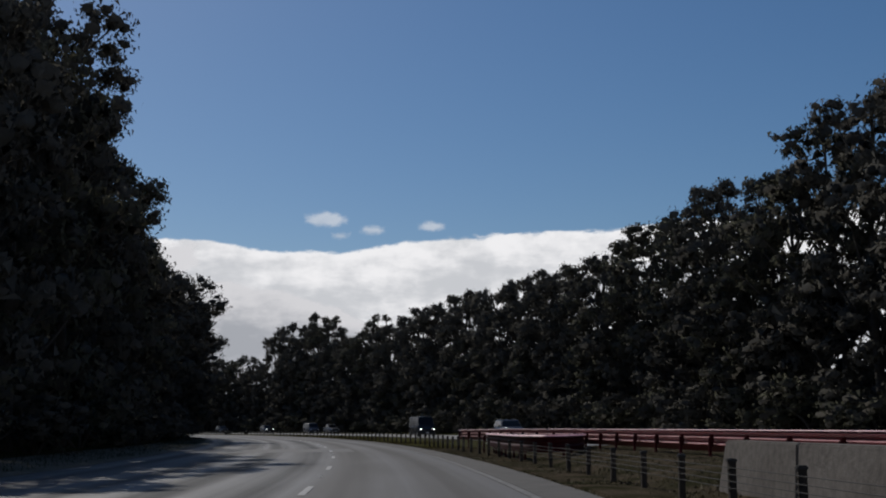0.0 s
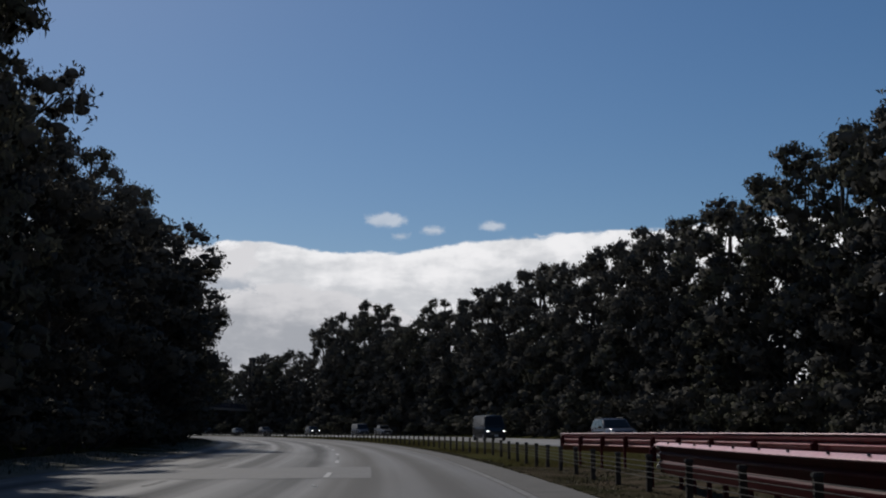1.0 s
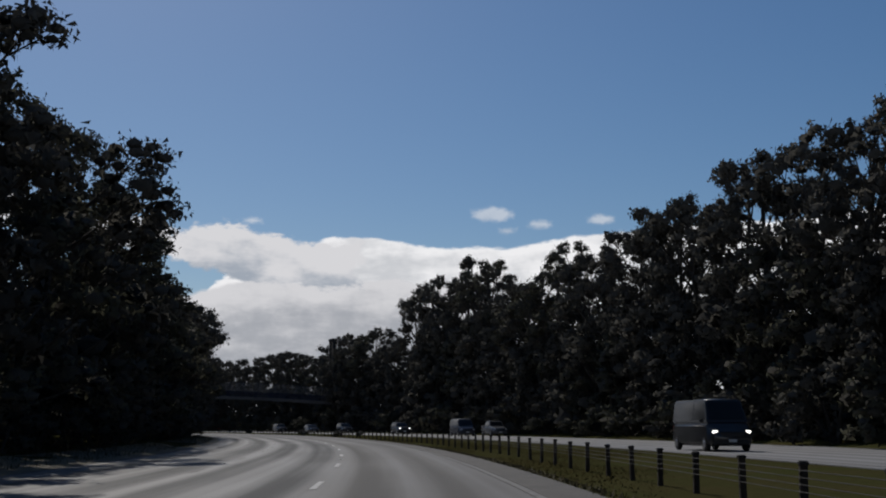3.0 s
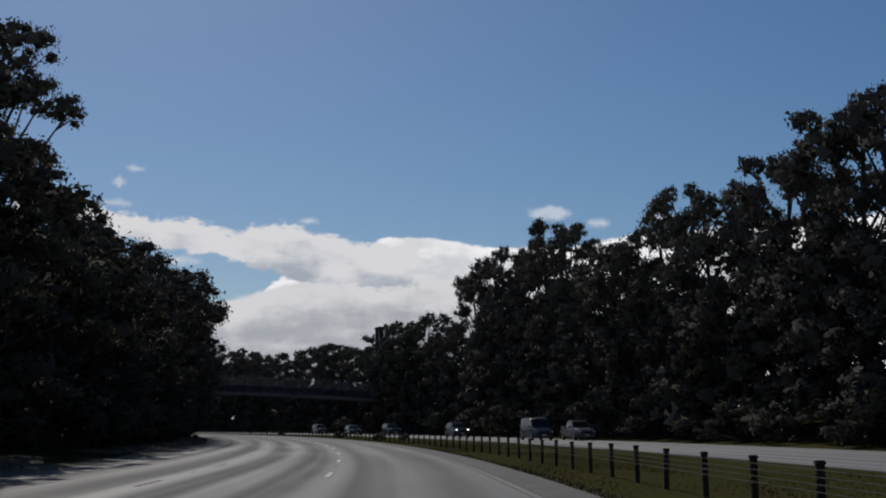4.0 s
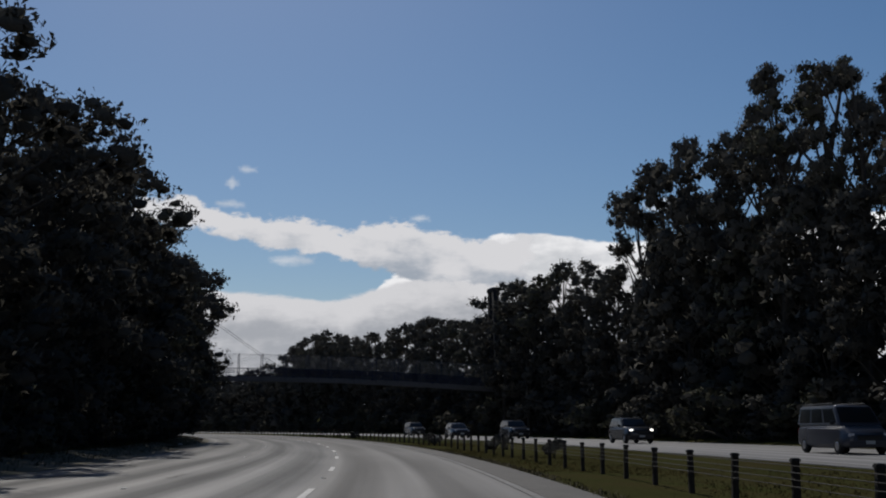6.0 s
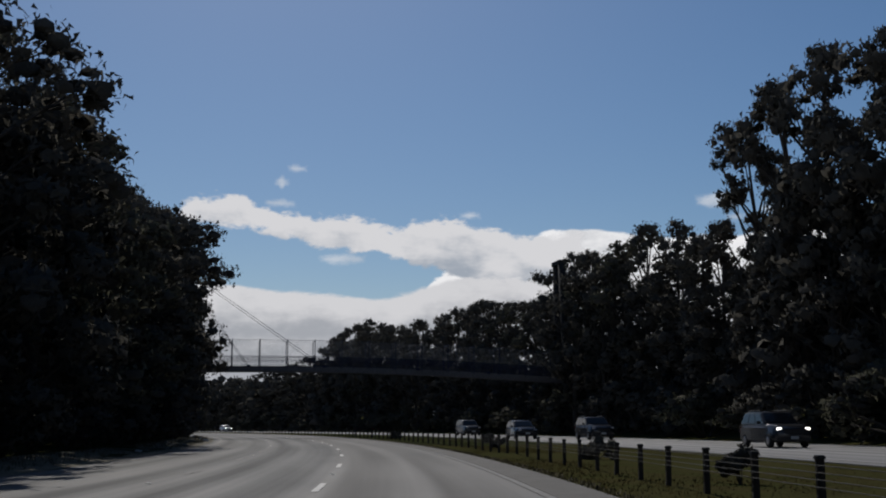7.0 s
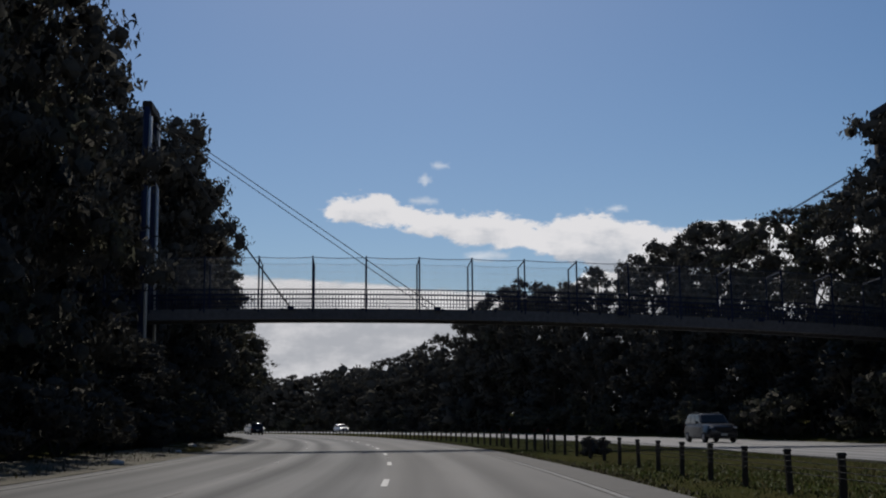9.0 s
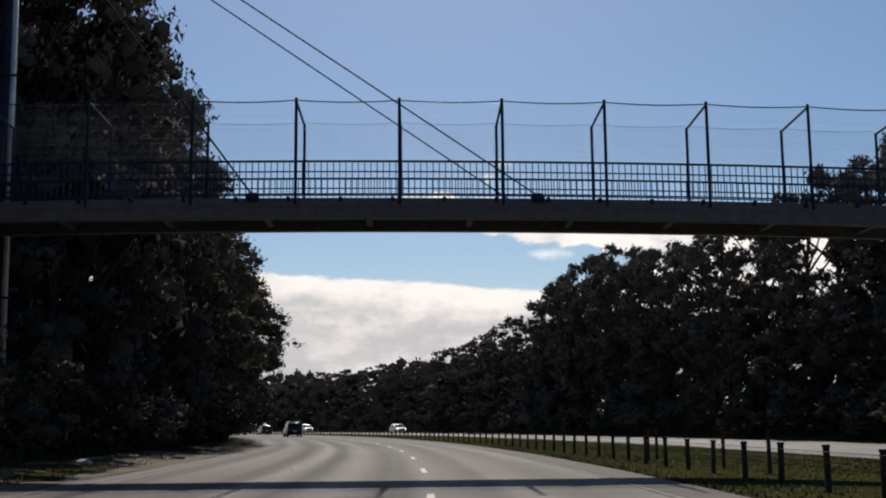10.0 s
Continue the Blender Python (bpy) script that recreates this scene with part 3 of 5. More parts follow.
def tree(name, seed, height, spread, style, leaves, leaf_size, leaf_mat, masses=None, sprays=None, core=None):
    """A gum tree of that height at the origin: a trunk that forks into rising limbs, each ending in rounded masses of foliage."""
    rng = np.random.default_rng(seed)
    root = group_at(name)
    st = STYLES[style]
    n = masses or st["n"]
    bend = rng.uniform(-0.05, 0.05, 2) * height
    top = height * 0.88

    def stem(t):
        return np.array([bend[0] * t * t + 0.012 * height * math.sin(5 * t + seed), bend[1] * t * t + 0.012 * height * math.cos(4 * t + seed), top * t])

    bm = bmesh.new()
    tube(bm, [stem(t) for t in np.linspace(0, 1, 9)], [0.017 * height * (1 - 0.86 * t) + 0.02 for t in np.linspace(0, 1, 9)], 7)
    cs, rs = [], []
    for k in range(n):
        t = st["t0"] + (st["t1"] - st["t0"]) * ((k + rng.uniform(0.1, 0.9)) / n) ** 0.85
        a = k * 2.4 + rng.uniform(-0.5, 0.5)
        reach = spread * max(0.12, 1 - abs(t - st["wide"]) * st["fall"]) * rng.uniform(0.45, 0.95) * (1.0 if k < n - 1 else 0.15)
        r = spread * rng.uniform(*st["size"])
        end = stem(t) + np.array([math.cos(a) * reach, math.sin(a) * reach, 0.05 * height * rng.uniform(0.0, 1.0)])
        start = stem(max(0.1, t - 0.2))
        mid = start * 0.45 + end * 0.55 + np.array([0, 0, -0.012 * height])
        r0 = 0.0065 * height
        tube(bm, [start, mid, end], [r0, r0 * 0.6, r0 * 0.3], 5)
        for q in range(3):
            b = a + (q - 1) * 1.3
            tube(bm, [mid * 0.4 + end * 0.6, end + np.array([math.cos(b) * r * 0.6, math.sin(b) * r * 0.6, r * rng.uniform(0.0, 0.3)])], [r0 * 0.35, r0 * 0.1], 4, False)
        cs.append(end)
        rs.append(r)
    cs, rs = np.array(cs), np.array(rs)
    under = cs[:, 2] - rs * 0.7 < 0.2
    cs[under, 2] = rs[under] * 0.7 + 0.3
    zmax = (cs[:, 2] + rs * 0.8).max()
    cs[:, 2] *= height / zmax
    for v in bm.verts:
        v.co.z *= height / zmax
    part("trunk", bm, M_BARK, root, smooth=True)
    v, f, nor, inner = billows(rng, cs, rs, sprays or st["sprays"], leaves, leaf_size, core or st["core"])
    crown = new("crown", leaf_mesh("crown", v, f, nor, inner, leaf_mat))
    crown.parent = root
    return root


def bush(name, seed, height, spread, clumps, leaves, leaf_size, leaf_mat, core=0.85, sprays=9):
    rng = np.random.default_rng(seed)
    root = group_at(name)
    a, r = rng.uniform(0, 2 * math.pi, clumps), np.sqrt(rng.uniform(0, 1, clumps)) * spread * 0.75
    rs = rng.uniform(0.26, 0.42, clumps) * spread
    z = rng.uniform(0.12, 0.82, clumps) * height * (1 - 0.35 * r / spread)
    cs = np.stack([np.cos(a) * r, np.sin(a) * r, np.maximum(z, 0.25 * rs)], 1)
    bm = bmesh.new()
    for k in range(5):
        c = cs[k % clumps]
        tube(bm, [(c[0] * 0.1, c[1] * 0.1, 0), (c[0] * 0.5, c[1] * 0.5, c[2] * 0.6), tuple(c)], [0.02 * height, 0.014 * height, 0.006 * height], 5)
    part("stem", bm, M_BARK, root)
    v, f, nor, inner = billows(rng, cs, rs, sprays, leaves, leaf_size, core, flat=0.85)
    crown = new("crown", leaf_mesh("crown", v, f, nor, inner, leaf_mat))
    crown.parent = root
    return root


KINDS = {
    "near_tall": [tree("gum_tree", 11 + k, 20.0, 6.0, "tall", 31, 0.15, (M_LEAF, M_LEAF, M_LEAF2)[k], core=0.45) for k in range(3)],
    "near_dense": [tree("gum_tree", 31 + k, 14.0, 5.0, "dense", 31, 0.14, (M_LEAF, M_LEAF2, M_LEAF)[k], core=0.46) for k in range(3)],
    "tall": [tree("gum_tree", 15 + k, 20.0, 6.0, "tall", 20, 0.195, (M_LEAF, M_LEAF2, M_LEAF, M_LEAF)[k]) for k in range(4)],
    "dense": [tree("gum_tree", 35 + k, 14.0, 5.2, "dense", 16, 0.205, (M_LEAF2, M_LEAF, M_LEAF)[k]) for k in range(3)],
    "open": [tree("gum_tree", 51 + k, 22.0, 5.6, "open", 34, 0.14, (M_LEAF2, M_LEAF, M_LEAF)[k]) for k in range(3)],
    "rear": [tree("gum_tree", 81 + k, 20.0, 6.0, "tall", 14, 0.22, M_LEAF, 17, 11) for k in range(2)],
    "back": [tree("gum_tree", 71 + k, 20.0, 6.5, "tall", 7, 0.28, M_LEAF, 9, 5) for k in range(2)],
    "far": [tree("gum_tree", 75 + k, 20.0, 6.5, "dense", 12, 0.36, M_LEAF, 15, 7) for k in range(2)],
    "thicket": [bush("thicket", 61 + k, 7.0, 5.0, 8, 6, 0.3, M_LEAF, 0.8, 5) for k in range(2)],
    "near_bush": [bush("roadside_bush", 95 + k, 4.0, 3.0, 9, 24, 0.1, (M_LEAF, M_LEAF2)[k % 2], 0.5) for k in range(3)],
    "bush": [bush("roadside_bush", 91 + k, 4.0, 3.0, 9, 20, 0.13, (M_LEAF2, M_LEAF)[k % 2], 0.48) for k in range(3)],
}
BASE_H = {"far": 20.0, "rear": 20.0, "near_tall": 20.0, "near_dense": 14.0, "tall": 20.0, "dense": 14.0, "open": 22.0, "back": 20.0, "bush": 4.0, "near_bush": 4.0, "thicket": 7.0}
LABEL = {"rear": "tall dark gum tree behind the front trees", "near_tall": "tall gum tree with dark layered crown beside the verge", "near_dense": "dense dark green tree overhanging the dirt verge", "tall": "tall gum tree with dark layered crown in roadside forest", "dense": "dense dark green tree with foliage down to the verge",
         "open": "slender gum tree with open umbrella crown above the forest", "back": "dark gum tree deep in the roadside forest",
         "bush": "dense dark shrub at the forest edge", "near_bush": "dark leafy shrub on the dirt verge"}
USED = {}
rt = random.Random(5)


def plant(kind, s, d, height, wide=1.0, which=None):
    """Stands a tree or bush of that height beside the road."""
    protos = KINDS[kind]
    k = which if which is not None else rt.randrange(len(protos))
    f = height / BASE_H[kind]
    m = Matrix.Translation(at(s, d, ground_z(d) - 0.1)) @ Matrix.Rotation(rt.uniform(0, 6.28), 4, 'Z') @ Matrix.Diagonal((f ** 0.6 * wide, f ** 0.6 * wide, f, 1))
    ob = protos[k]
    if (kind, k) not in USED:
        USED[(kind, k)] = True
        ob.matrix_basis = m
        tagged(ob, LABEL[kind], "shrub" if kind.endswith("bush") else "tree", "roadside forest")
        return ob
    keep = ob.scale.copy()
    ob.scale = (1, 1, 1)
    c = copy_thing(ob, m)
    ob.scale = keep
    return c


WOODS = []


def woods(s, d, height, wide, kind="back"):
    """A tree deep in the forest, to be joined with its neighbours."""
    k = KINDS[kind][rt.randrange(len(KINDS[kind]))]
    f = height / BASE_H[kind]
    WOODS.append((k, Matrix.Translation(at(s, d, ground_z(d) - 0.1)) @ Matrix.Rotation(rt.uniform(0, 6.28), 4, 'Z') @ Matrix.Diagonal((f ** 0.6 * wide, f ** 0.6 * wide, f, 1))))


def join_woods():
    for name, child in (("crown", 1), ("trunk", 0)):
        V, F, MI, NO, n = [], [], [], [], 0
        for k, m in WOODS:
            me = [c for c in k.children if c.name.startswith(name) or (not child and c.name.startswith("stem"))][0].data
            v = np.empty(len(me.vertices) * 3)
            me.vertices.foreach_get("co", v)
            M = np.array(m)
            V.append(v.reshape(-1, 3) @ M[:3, :3].T + M[:3, 3])
            F += [tuple(i + n for i in p.vertices) for p in me.polygons]
            if child:
                MI += [p.material_index for p in me.polygons]
                cn, vi = np.empty(len(me.loops) * 3), np.empty(len(me.loops), dtype=np.int32)
                me.corner_normals.foreach_get("vector", cn)
                me.loops.foreach_get("vertex_index", vi)
                q = np.zeros((len(me.vertices), 3))
                q[vi] = cn.reshape(-1, 3) @ np.linalg.inv(M[:3, :3])
                NO.append(q / np.linalg.norm(q, axis=1)[:, None])
            n += len(V[-1])
        me = bpy.data.meshes.new("forest")
        me.from_pydata(np.concatenate(V).tolist(), [], F)
        for mt in ((M_CORE, M_LEAF) if child else (M_BARK,)):
            me.materials.append(mt)
        if child:
            me.polygons.foreach_set("material_index", np.array(MI, dtype=np.int32))
            me.shade_smooth()
            me.normals_split_custom_set_from_vertices(np.concatenate(NO).tolist())
        tagged(new("forest", me), "dark crowns of gum trees deep in the forest" if child else "grey trunks of gum trees deep in the forest", "forest", kind="stuff")
    for p in KINDS["back"] + KINDS["far"] + KINDS["thicket"]:
        for c in list(p.children):
            bpy.data.objects.remove(c)
        bpy.data.objects.remove(p)


# the right-hand forest: a front rank whose tops draw the skyline, a lower thick rank before it, and woods behind
right_s = [x[0] for x in RIGHT_TOPS]
right_h = [x[1] for x in RIGHT_TOPS]


def right_top(s, half=1.6):
    """The lowest skyline within reach of a crown."""
    return float(min(np.interp(q, right_s, right_h) for q in (s - half, s, s + half)))


s = 88.0
while s < 470:
    h = right_top(s)
    slim = h > right_top(s, 9) + 2.0
    plant("open" if slim and rt.random() < 0.6 else "tall", s, rt.uniform(28.6, 29.8), h + 0.5, 0.8 if slim else 0.88)
    s += rt.uniform(4.6, 6.2)
s = 90.0
while s < 630:
    h = right_top(s)
    if 410 < s < 424:         # thin place where the sky shows between trunks
        s += 4.0
        continue
    if s < 470:
        plant("dense", s, rt.uniform(28.2, 29.6), h * rt.uniform(0.55, 0.74), 1.0)
    else:
        woods(s, rt.uniform(28.2, 30), h * rt.uniform(0.85, 1.0), 1.25, "far")
    if s >= 440:
        woods(s + rt.uniform(-2, 2), rt.uniform(33, 36), h * rt.uniform(0.85, 1.0), 1.2, "far")
    elif 318 > s or s > 440:
        woods(s + rt.uniform(-2, 2), rt.uniform(34, 37), h * rt.uniform(0.62, 0.85), 1.1, "back")
    woods(s + rt.uniform(-3, 3), rt.uniform(42, 48), h * rt.uniform(0.6, 0.85), 1.3)
    low = 1.0 if s < 420 else 1.45
    woods(s, rt.uniform(31.5, 33), rt.uniform(8, 11) * low, 1.1, "thicket")
    woods(s + 4, rt.uniform(36, 40), rt.uniform(9, 13) * low, 1.2, "thicket")
    s += rt.uniform(7.0, 9.0) if s < 400 else rt.uniform(8.5, 10.5)
s = 90.0
while s < 560:
    plant("bush", s, rt.uniform(26.3, 27.4), rt.uniform(3.0, 5.5), 1.3)
    s += rt.uniform(4.5, 6.5)
for s, d, h in ((342.5, 26.2, 18.8), (335.5, 26.8, 16.8)):
    plant("tall", s, d, h, 0.85)
for s, d, h, kind in LEFT_TOPS:
    plant(kind, s, d, h, 0.8 if kind == "open" else 0.9)
# low wide crowns that lean out over the shoulder
for s, d, h in ((140, -13.4, 13.5), (206, -15.3, 12), (269, -13.8, 13), (293, -13.3, 12.5), (302, -13.8, 14), (376, -13.6, 12), (392, -13.0, 12), (402, -12.4, 12.5)):
    plant("near_dense", s, d, h, 1.1)
left_s = [x[0] for x in LEFT_SKY]
SET_BACK_S, SET_BACK = [100, 108, 116, 130, 312, 318, 327, 333, 355, 360, 365, 370], [0, 2.2, 2.2, 0, 0, 1.3, 1.3, 0, 0, 0.3, 0.3, 0]      # where the edge of the forest falls back
s = 76.0
while s < 520:
    front = float(np.interp(s, left_s, [x[1] for x in LEFT_SKY]))
    behind = float(np.interp(s, left_s, [x[2] for x in LEFT_SKY]))
    if s < 450 and not 347 < s < 356:      # room for the footbridge's pylon
        plant("near_dense", s, rt.uniform(-14.7, -14.0) - float(np.interp(s, SET_BACK_S, SET_BACK)), front * rt.uniform(0.9, 1.03) * (0.3 if 334 < s < 347 else 1), 1.1 if front < 16 else 0.85)
    elif s >= 450:
        woods(s, -15.5, front, 1.1, "far")
    if s < 400:
        plant("rear", s + rt.uniform(-2, 2), rt.uniform(-23, -21), behind * rt.uniform(0.85, 1.0), 0.85)
    woods(s + rt.uniform(-3, 3), rt.uniform(-32, -28), behind * rt.uniform(0.8, 1.0), 1.3)
    woods(s, rt.uniform(-19, -17), rt.uniform(5, 8) * (1.0 if s < 420 else 1.4), 1.1, "thicket")
    woods(s + 4, rt.uniform(-27, -24), rt.uniform(6, 9), 1.2, "thicket")
    s += rt.uniform(6.8, 8.6) if s < 420 else rt.uniform(9, 11)
s = 58.0
while s < 470:
    plant("near_bush", s, rt.uniform(-13.6, -12.9), rt.uniform(2.4, 4.2), 1.1)
    s += rt.uniform(4.0, 5.8)
# the forest goes on behind the start
for k in range(9):
    woods(10 + 7.8 * k, -17.5, 14 + rt.uniform(-1, 1), 1.1, "far")
    woods(13 + 7.8 * k, -25, 21 + rt.uniform(-2, 2), 1.2)
    woods(10 + 8.6 * k, 30.5, 17 + rt.uniform(-1, 1), 1.1, "far")
    woods(14 + 8.6 * k, 38, 19 + rt.uniform(-2, 2), 1.2)
join_woods()
for kind, protos in KINDS.items():
    for k, proto in enumerate(protos):
        if kind in LABEL and kind != "back" and (kind, k) not in USED:
            for c in list(proto.children):
                bpy.data.objects.remove(c)
            bpy.data.objects.remove(proto)


def pine(s, d, height):
    """A conifer with whorls of level branches that end in needle tufts."""
    rng = np.random.default_rng(404)
    root = tagged(group_at("pine_tree", facing(s, d, ground_z(d) - 0.1)), "tall dark pine with tufted whorled branches above the forest", "tree", "roadside forest")
    bm = bmesh.new()
    tube(bm, [(0, 0, height * q) for q in np.linspace(0, 1, 8)], [0.34 * (1 - 0.93 * q) for q in np.linspace(0, 1, 8)], 8)
    cs, rs = [], []
    z, k = height * 0.3, 0
    while z < height * 0.98:
        q = z / height
        reach = 0.5 + 4.4 * (1 - q) ** 0.6
        for b in range(6):
            a = k * 0.7 + b * math.pi / 3 + rng.uniform(-0.2, 0.2)
            r = reach * rng.uniform(0.75, 1.1)
            c, sn = math.cos(a), math.sin(a)
            tube(bm, [(0, 0, z), (c * r * 0.5, sn * r * 0.5, z - 0.1), (c * r, sn * r, z + 0.25)], [0.05, 0.035, 0.012], 4, False)
            for u in (0.55, 0.72, 0.88, 1.02):
                cs.append((c * r * u, sn * r * u, z + 0.28 * u * u))
                rs.append(rng.uniform(0.36, 0.55))
        z += 1.15 - 0.35 * q
        k += 1
    part("trunk", bm, M_BARK, root)
    v, f, nor, inner = billows(rng, np.array(cs), np.array(rs), 4, 9, 0.15, 0.35, flat=0.6)
    new("crown", leaf_mesh("crown", v, f, nor, inner, M_LEAF)).parent = root


pine(324.0, -23.4, 29.5)


# ---- footbridge over the freeway ----
BX, BY, BA = -12.361, 303.018, math.radians(17.26)
BM = Matrix.Translation((BX, BY, 0)) @ Matrix.Rotation(BA, 4, 'Z')      # x runs along the deck, y away from the walk


def deck_z(u):
    """Underside height of the deck, a shallow arch."""
    return 6.58 - 0.0011 * (u + 6) ** 2


def arch_box(bm, u0, u1, v0, v1, za, zb, n=24):
    """A beam that follows the deck's arch."""
    rings = []
    for i in range(n + 1):
        u = u0 + (u1 - u0) * i / n
        z = deck_z(u)
        rings.append([bm.verts.new((u, v, z + w)) for v, w in ((v0, za), (v1, za), (v1, zb), (v0, zb))])
    for a, b in zip(rings, rings[1:]):
        for k in range(4):
            bm.faces.new((a[k], a[(k + 1) % 4], b[(k + 1) % 4], b[k]))
    bm.faces.new(rings[0])
    bm.faces.new(rings[-1])
    return bm


def build_bridge():
    br = tagged(group_at("footbridge", BM), "cable-stayed steel footbridge with blue railings and mesh screens over the freeway", "footbridge")
    u0, u1, w = -27.0, 38.0, 2.3
    part("deck", arch_box(bmesh.new(), u0, u1, 0.0, w, 0.3, 0.54, 40), M_GIRDER, br, "grey concrete deck slab")
    for v in (0.02, w - 0.3):
        part("girder", arch_box(bmesh.new(), u0, u1, v, v + 0.28, 0.0, 0.3, 40), M_GIRDER, br, "dark steel box girder")
    for k in range(24):
        bm = bmesh.new()
        u = u0 + 1.4 + k * 2.75
        box(bm, (0.16, w - 0.6, 0.2), (u, w / 2, deck_z(u) + 0.2))
        part("cross_beam", bm, M_GIRDER, br)
    # railings and screens on both edges
    for v, side in ((0.06, -1), (w - 0.06, 1)):
        for z in (0.66, 1.06, 1.26, 1.54):
            bm = bmesh.new()
            pts = [(u, v, deck_z(u) + z) for u in np.linspace(u0, u1, 34)]
            tube(bm, pts, 0.032 if z > 1.5 else 0.02, 6)
            part("handrail" if z > 1.5 else "rail", bm, M_STEEL, br)
    bal = bmesh.new()
    box(bal, (0.022, 0.022, 0.86), (0, 0, 1.09))
    first = part("baluster", bal, M_STEEL, br)
    me = first.data
    first.matrix_basis = Matrix.Translation((-20, 0.06, deck_z(-20)))
    u = -19.84
    while u < 26:
        again("baluster", me, br, Matrix.Translation((u, 0.06, deck_z(u))))
        u += 0.165
    rest = bmesh.new()
    u = -20.0
    while u < 26:
        box(rest, (0.022, 0.022, 0.86), (u, w - 0.06, deck_z(u) + 1.09))
        u += 0.165
    tagged(part("far_railing", rest, M_STEEL, br), kind="stuff")
    # screen frames: a tall post on each edge, joined over the walkway by a sloping bar
    for k in range(-8, 14):
        u = k * 2.746
        if not u0 < u < u1:
            continue
        z = deck_z(u)
        for v, top in ((0.0, 3.26), (w, 3.14)):
            bm = bmesh.new()
            tube(bm, [(u, v, z + 0.36), (u, v, z + top)], 0.042, 8)
            part("screen_post", bm, M_STEEL, br)
        bm = bmesh.new()
        tube(bm, [(u, 0, z + 3.18), (u, w, z + 3.10)], 0.035, 6)
        part("roof_bar", bm, M_STEEL, br)
    # mesh screens: fine wires, one piece a bay
    for k in range(-8, 13):
        ua, ub = k * 2.746 + 0.05, (k + 1) * 2.746 - 0.05
        if ub > u1 or ua < u0:
            continue
        for v in (0.0, w):
            bm = bmesh.new()
            sag = [deck_z(x) + 3.19 - 0.05 * math.sin(math.pi * (x - ua) / (ub - ua)) for x in np.linspace(ua, ub, 7)]
            tube(bm, [(x, v, z) for x, z in zip(np.linspace(ua, ub, 7), sag)], 0.016 if v == 0 else 0.005, 4)
            wire = part("top_wire", bm, M_STEEL, br, "sagging dark wire along the top of the mesh")
            bm = bmesh.new()
            for q in np.arange(1.69, 3.14, 0.36):
                tube(bm, [(ua, v, deck_z(ua) + q), (ub, v, deck_z(ub) + q - 0.02)], 0.0022, 3, False)
            for x in np.arange(ua, ub, 0.05):
                tube(bm, [(x, v, deck_z(x) + 1.59), (x, v, deck_z(x) + 3.14)], 0.002, 3, False)
            part("mesh_screen", bm, M_MESH, wire, "fine pale grey wire mesh screen")
    # drips and brackets under the edge
    for u in np.arange(-18, 20, 1.37):
        bm = bmesh.new()
        box(bm, (0.1, 0.1, 0.12), (u, -0.05, deck_z(u) + 0.5), 0.01)
        part("bracket", bm, M_STEEL, br)
    # pylons: two tubes each side of the deck, leaning together at the top
    for up, lean, top in ((-14.05, -0.05, 17.6), (26.7, -0.4, 18.2)):
        slim = up < 0
        for v in (-0.35, w + 0.35) if slim else (-0.55, w + 0.55):
            bm = bmesh.new()
            vt = w / 2 + (v - w / 2) * (0.8 if slim else 0.55)
            tube(bm, [(up, v, -0.2), (up + lean * 0.5, (v + vt) / 2, top / 2), (up + lean, vt, top)], [0.2, 0.19, 0.18] if slim else [0.5, 0.48, 0.45], 14)
            leg = part("pylon_leg", bm, M_STEEL if slim else M_DARK_STEEL, br, "dark blue steel pylon leg" if slim else "dark steel pylon leg", True)
            if slim:
                # added pale tube: its colour carries the glint on the leg's edge
                bm = bmesh.new()
                tube(bm, [(up + 0.22, v - 0.1, 0.4), (up + 0.22 + lean, vt - 0.1, top - 0.5)], 0.085, 10)
                part("conduit", bm, M_GLINT, leg, "pale tube added for the glint along the leg", True)
                for z in np.arange(1.6, top - 1, 3.2):
                    bm = bmesh.new()
                    box(bm, (0.42, 0.3, 0.06), (up + 0.12 + lean * z / top, v + (vt - v) * z / top - 0.06, z), 0.01)
                    part("clamp", bm, M_DARK_STEEL, leg)
        for z in (5.6, top - 1.2):
            bm = bmesh.new()
            f = z / top
            half = (w / 2 + 0.35) * (1 - 0.2 * f) if slim else (w / 2 + 0.55) * (1 - 0.45 * f)
            box(bm, (0.24 if slim else 0.3, half * 2, 0.35), (up + lean * f, w / 2, z), 0.03)
            part("pylon_crossbeam", bm, M_DARK_STEEL, br)
        bm = bmesh.new()
        box(bm, (0.5, 2.6, 0.5) if slim else (0.95, 2.7, 0.5), (up + lean, w / 2, top + 0.1), 0.05)
        part("pylon_head", bm, M_DARK_STEEL, br)
        anchors = (0.9, -6.6) if slim else (10.5, 18.0)
        for ua in (*anchors, up + (up - anchors[0]) * 0.8):
            for v in (0.0, w):
                z = deck_z(max(u0, min(u1, ua))) + 0.6 if abs(ua - up) < 17 and (ua > up) == slim else 0.3
                bm = bmesh.new()
                tube(bm, [(up + lean, w / 2 + (v - w / 2) * (0.85 if slim else 0.6), top - (0.1 if slim else 2.2) - 0.25 * (ua == anchors[1])), (ua, v - 0.1 if v == 0 else v + 0.1, z)], 0.021, 8)
                part("stay_cable", bm, M_CABLE, br, "dark steel stay cable")
                bm = bmesh.new()
                box(bm, (0.35, 0.16, 0.22), (ua, v - 0.1 if v == 0 else v + 0.1, z - 0.05), 0.04)
                part("cable_anchor", bm, M_STEEL, br)


build_bridge()


# ---- wire rope barrier in the median ----
def rope_d(s):
    return float(np.interp(s, [-40, 60, 92, 115, 160, 600], [4.3, 4.3, 4.2, 4.85, 4.95, 4.95]))


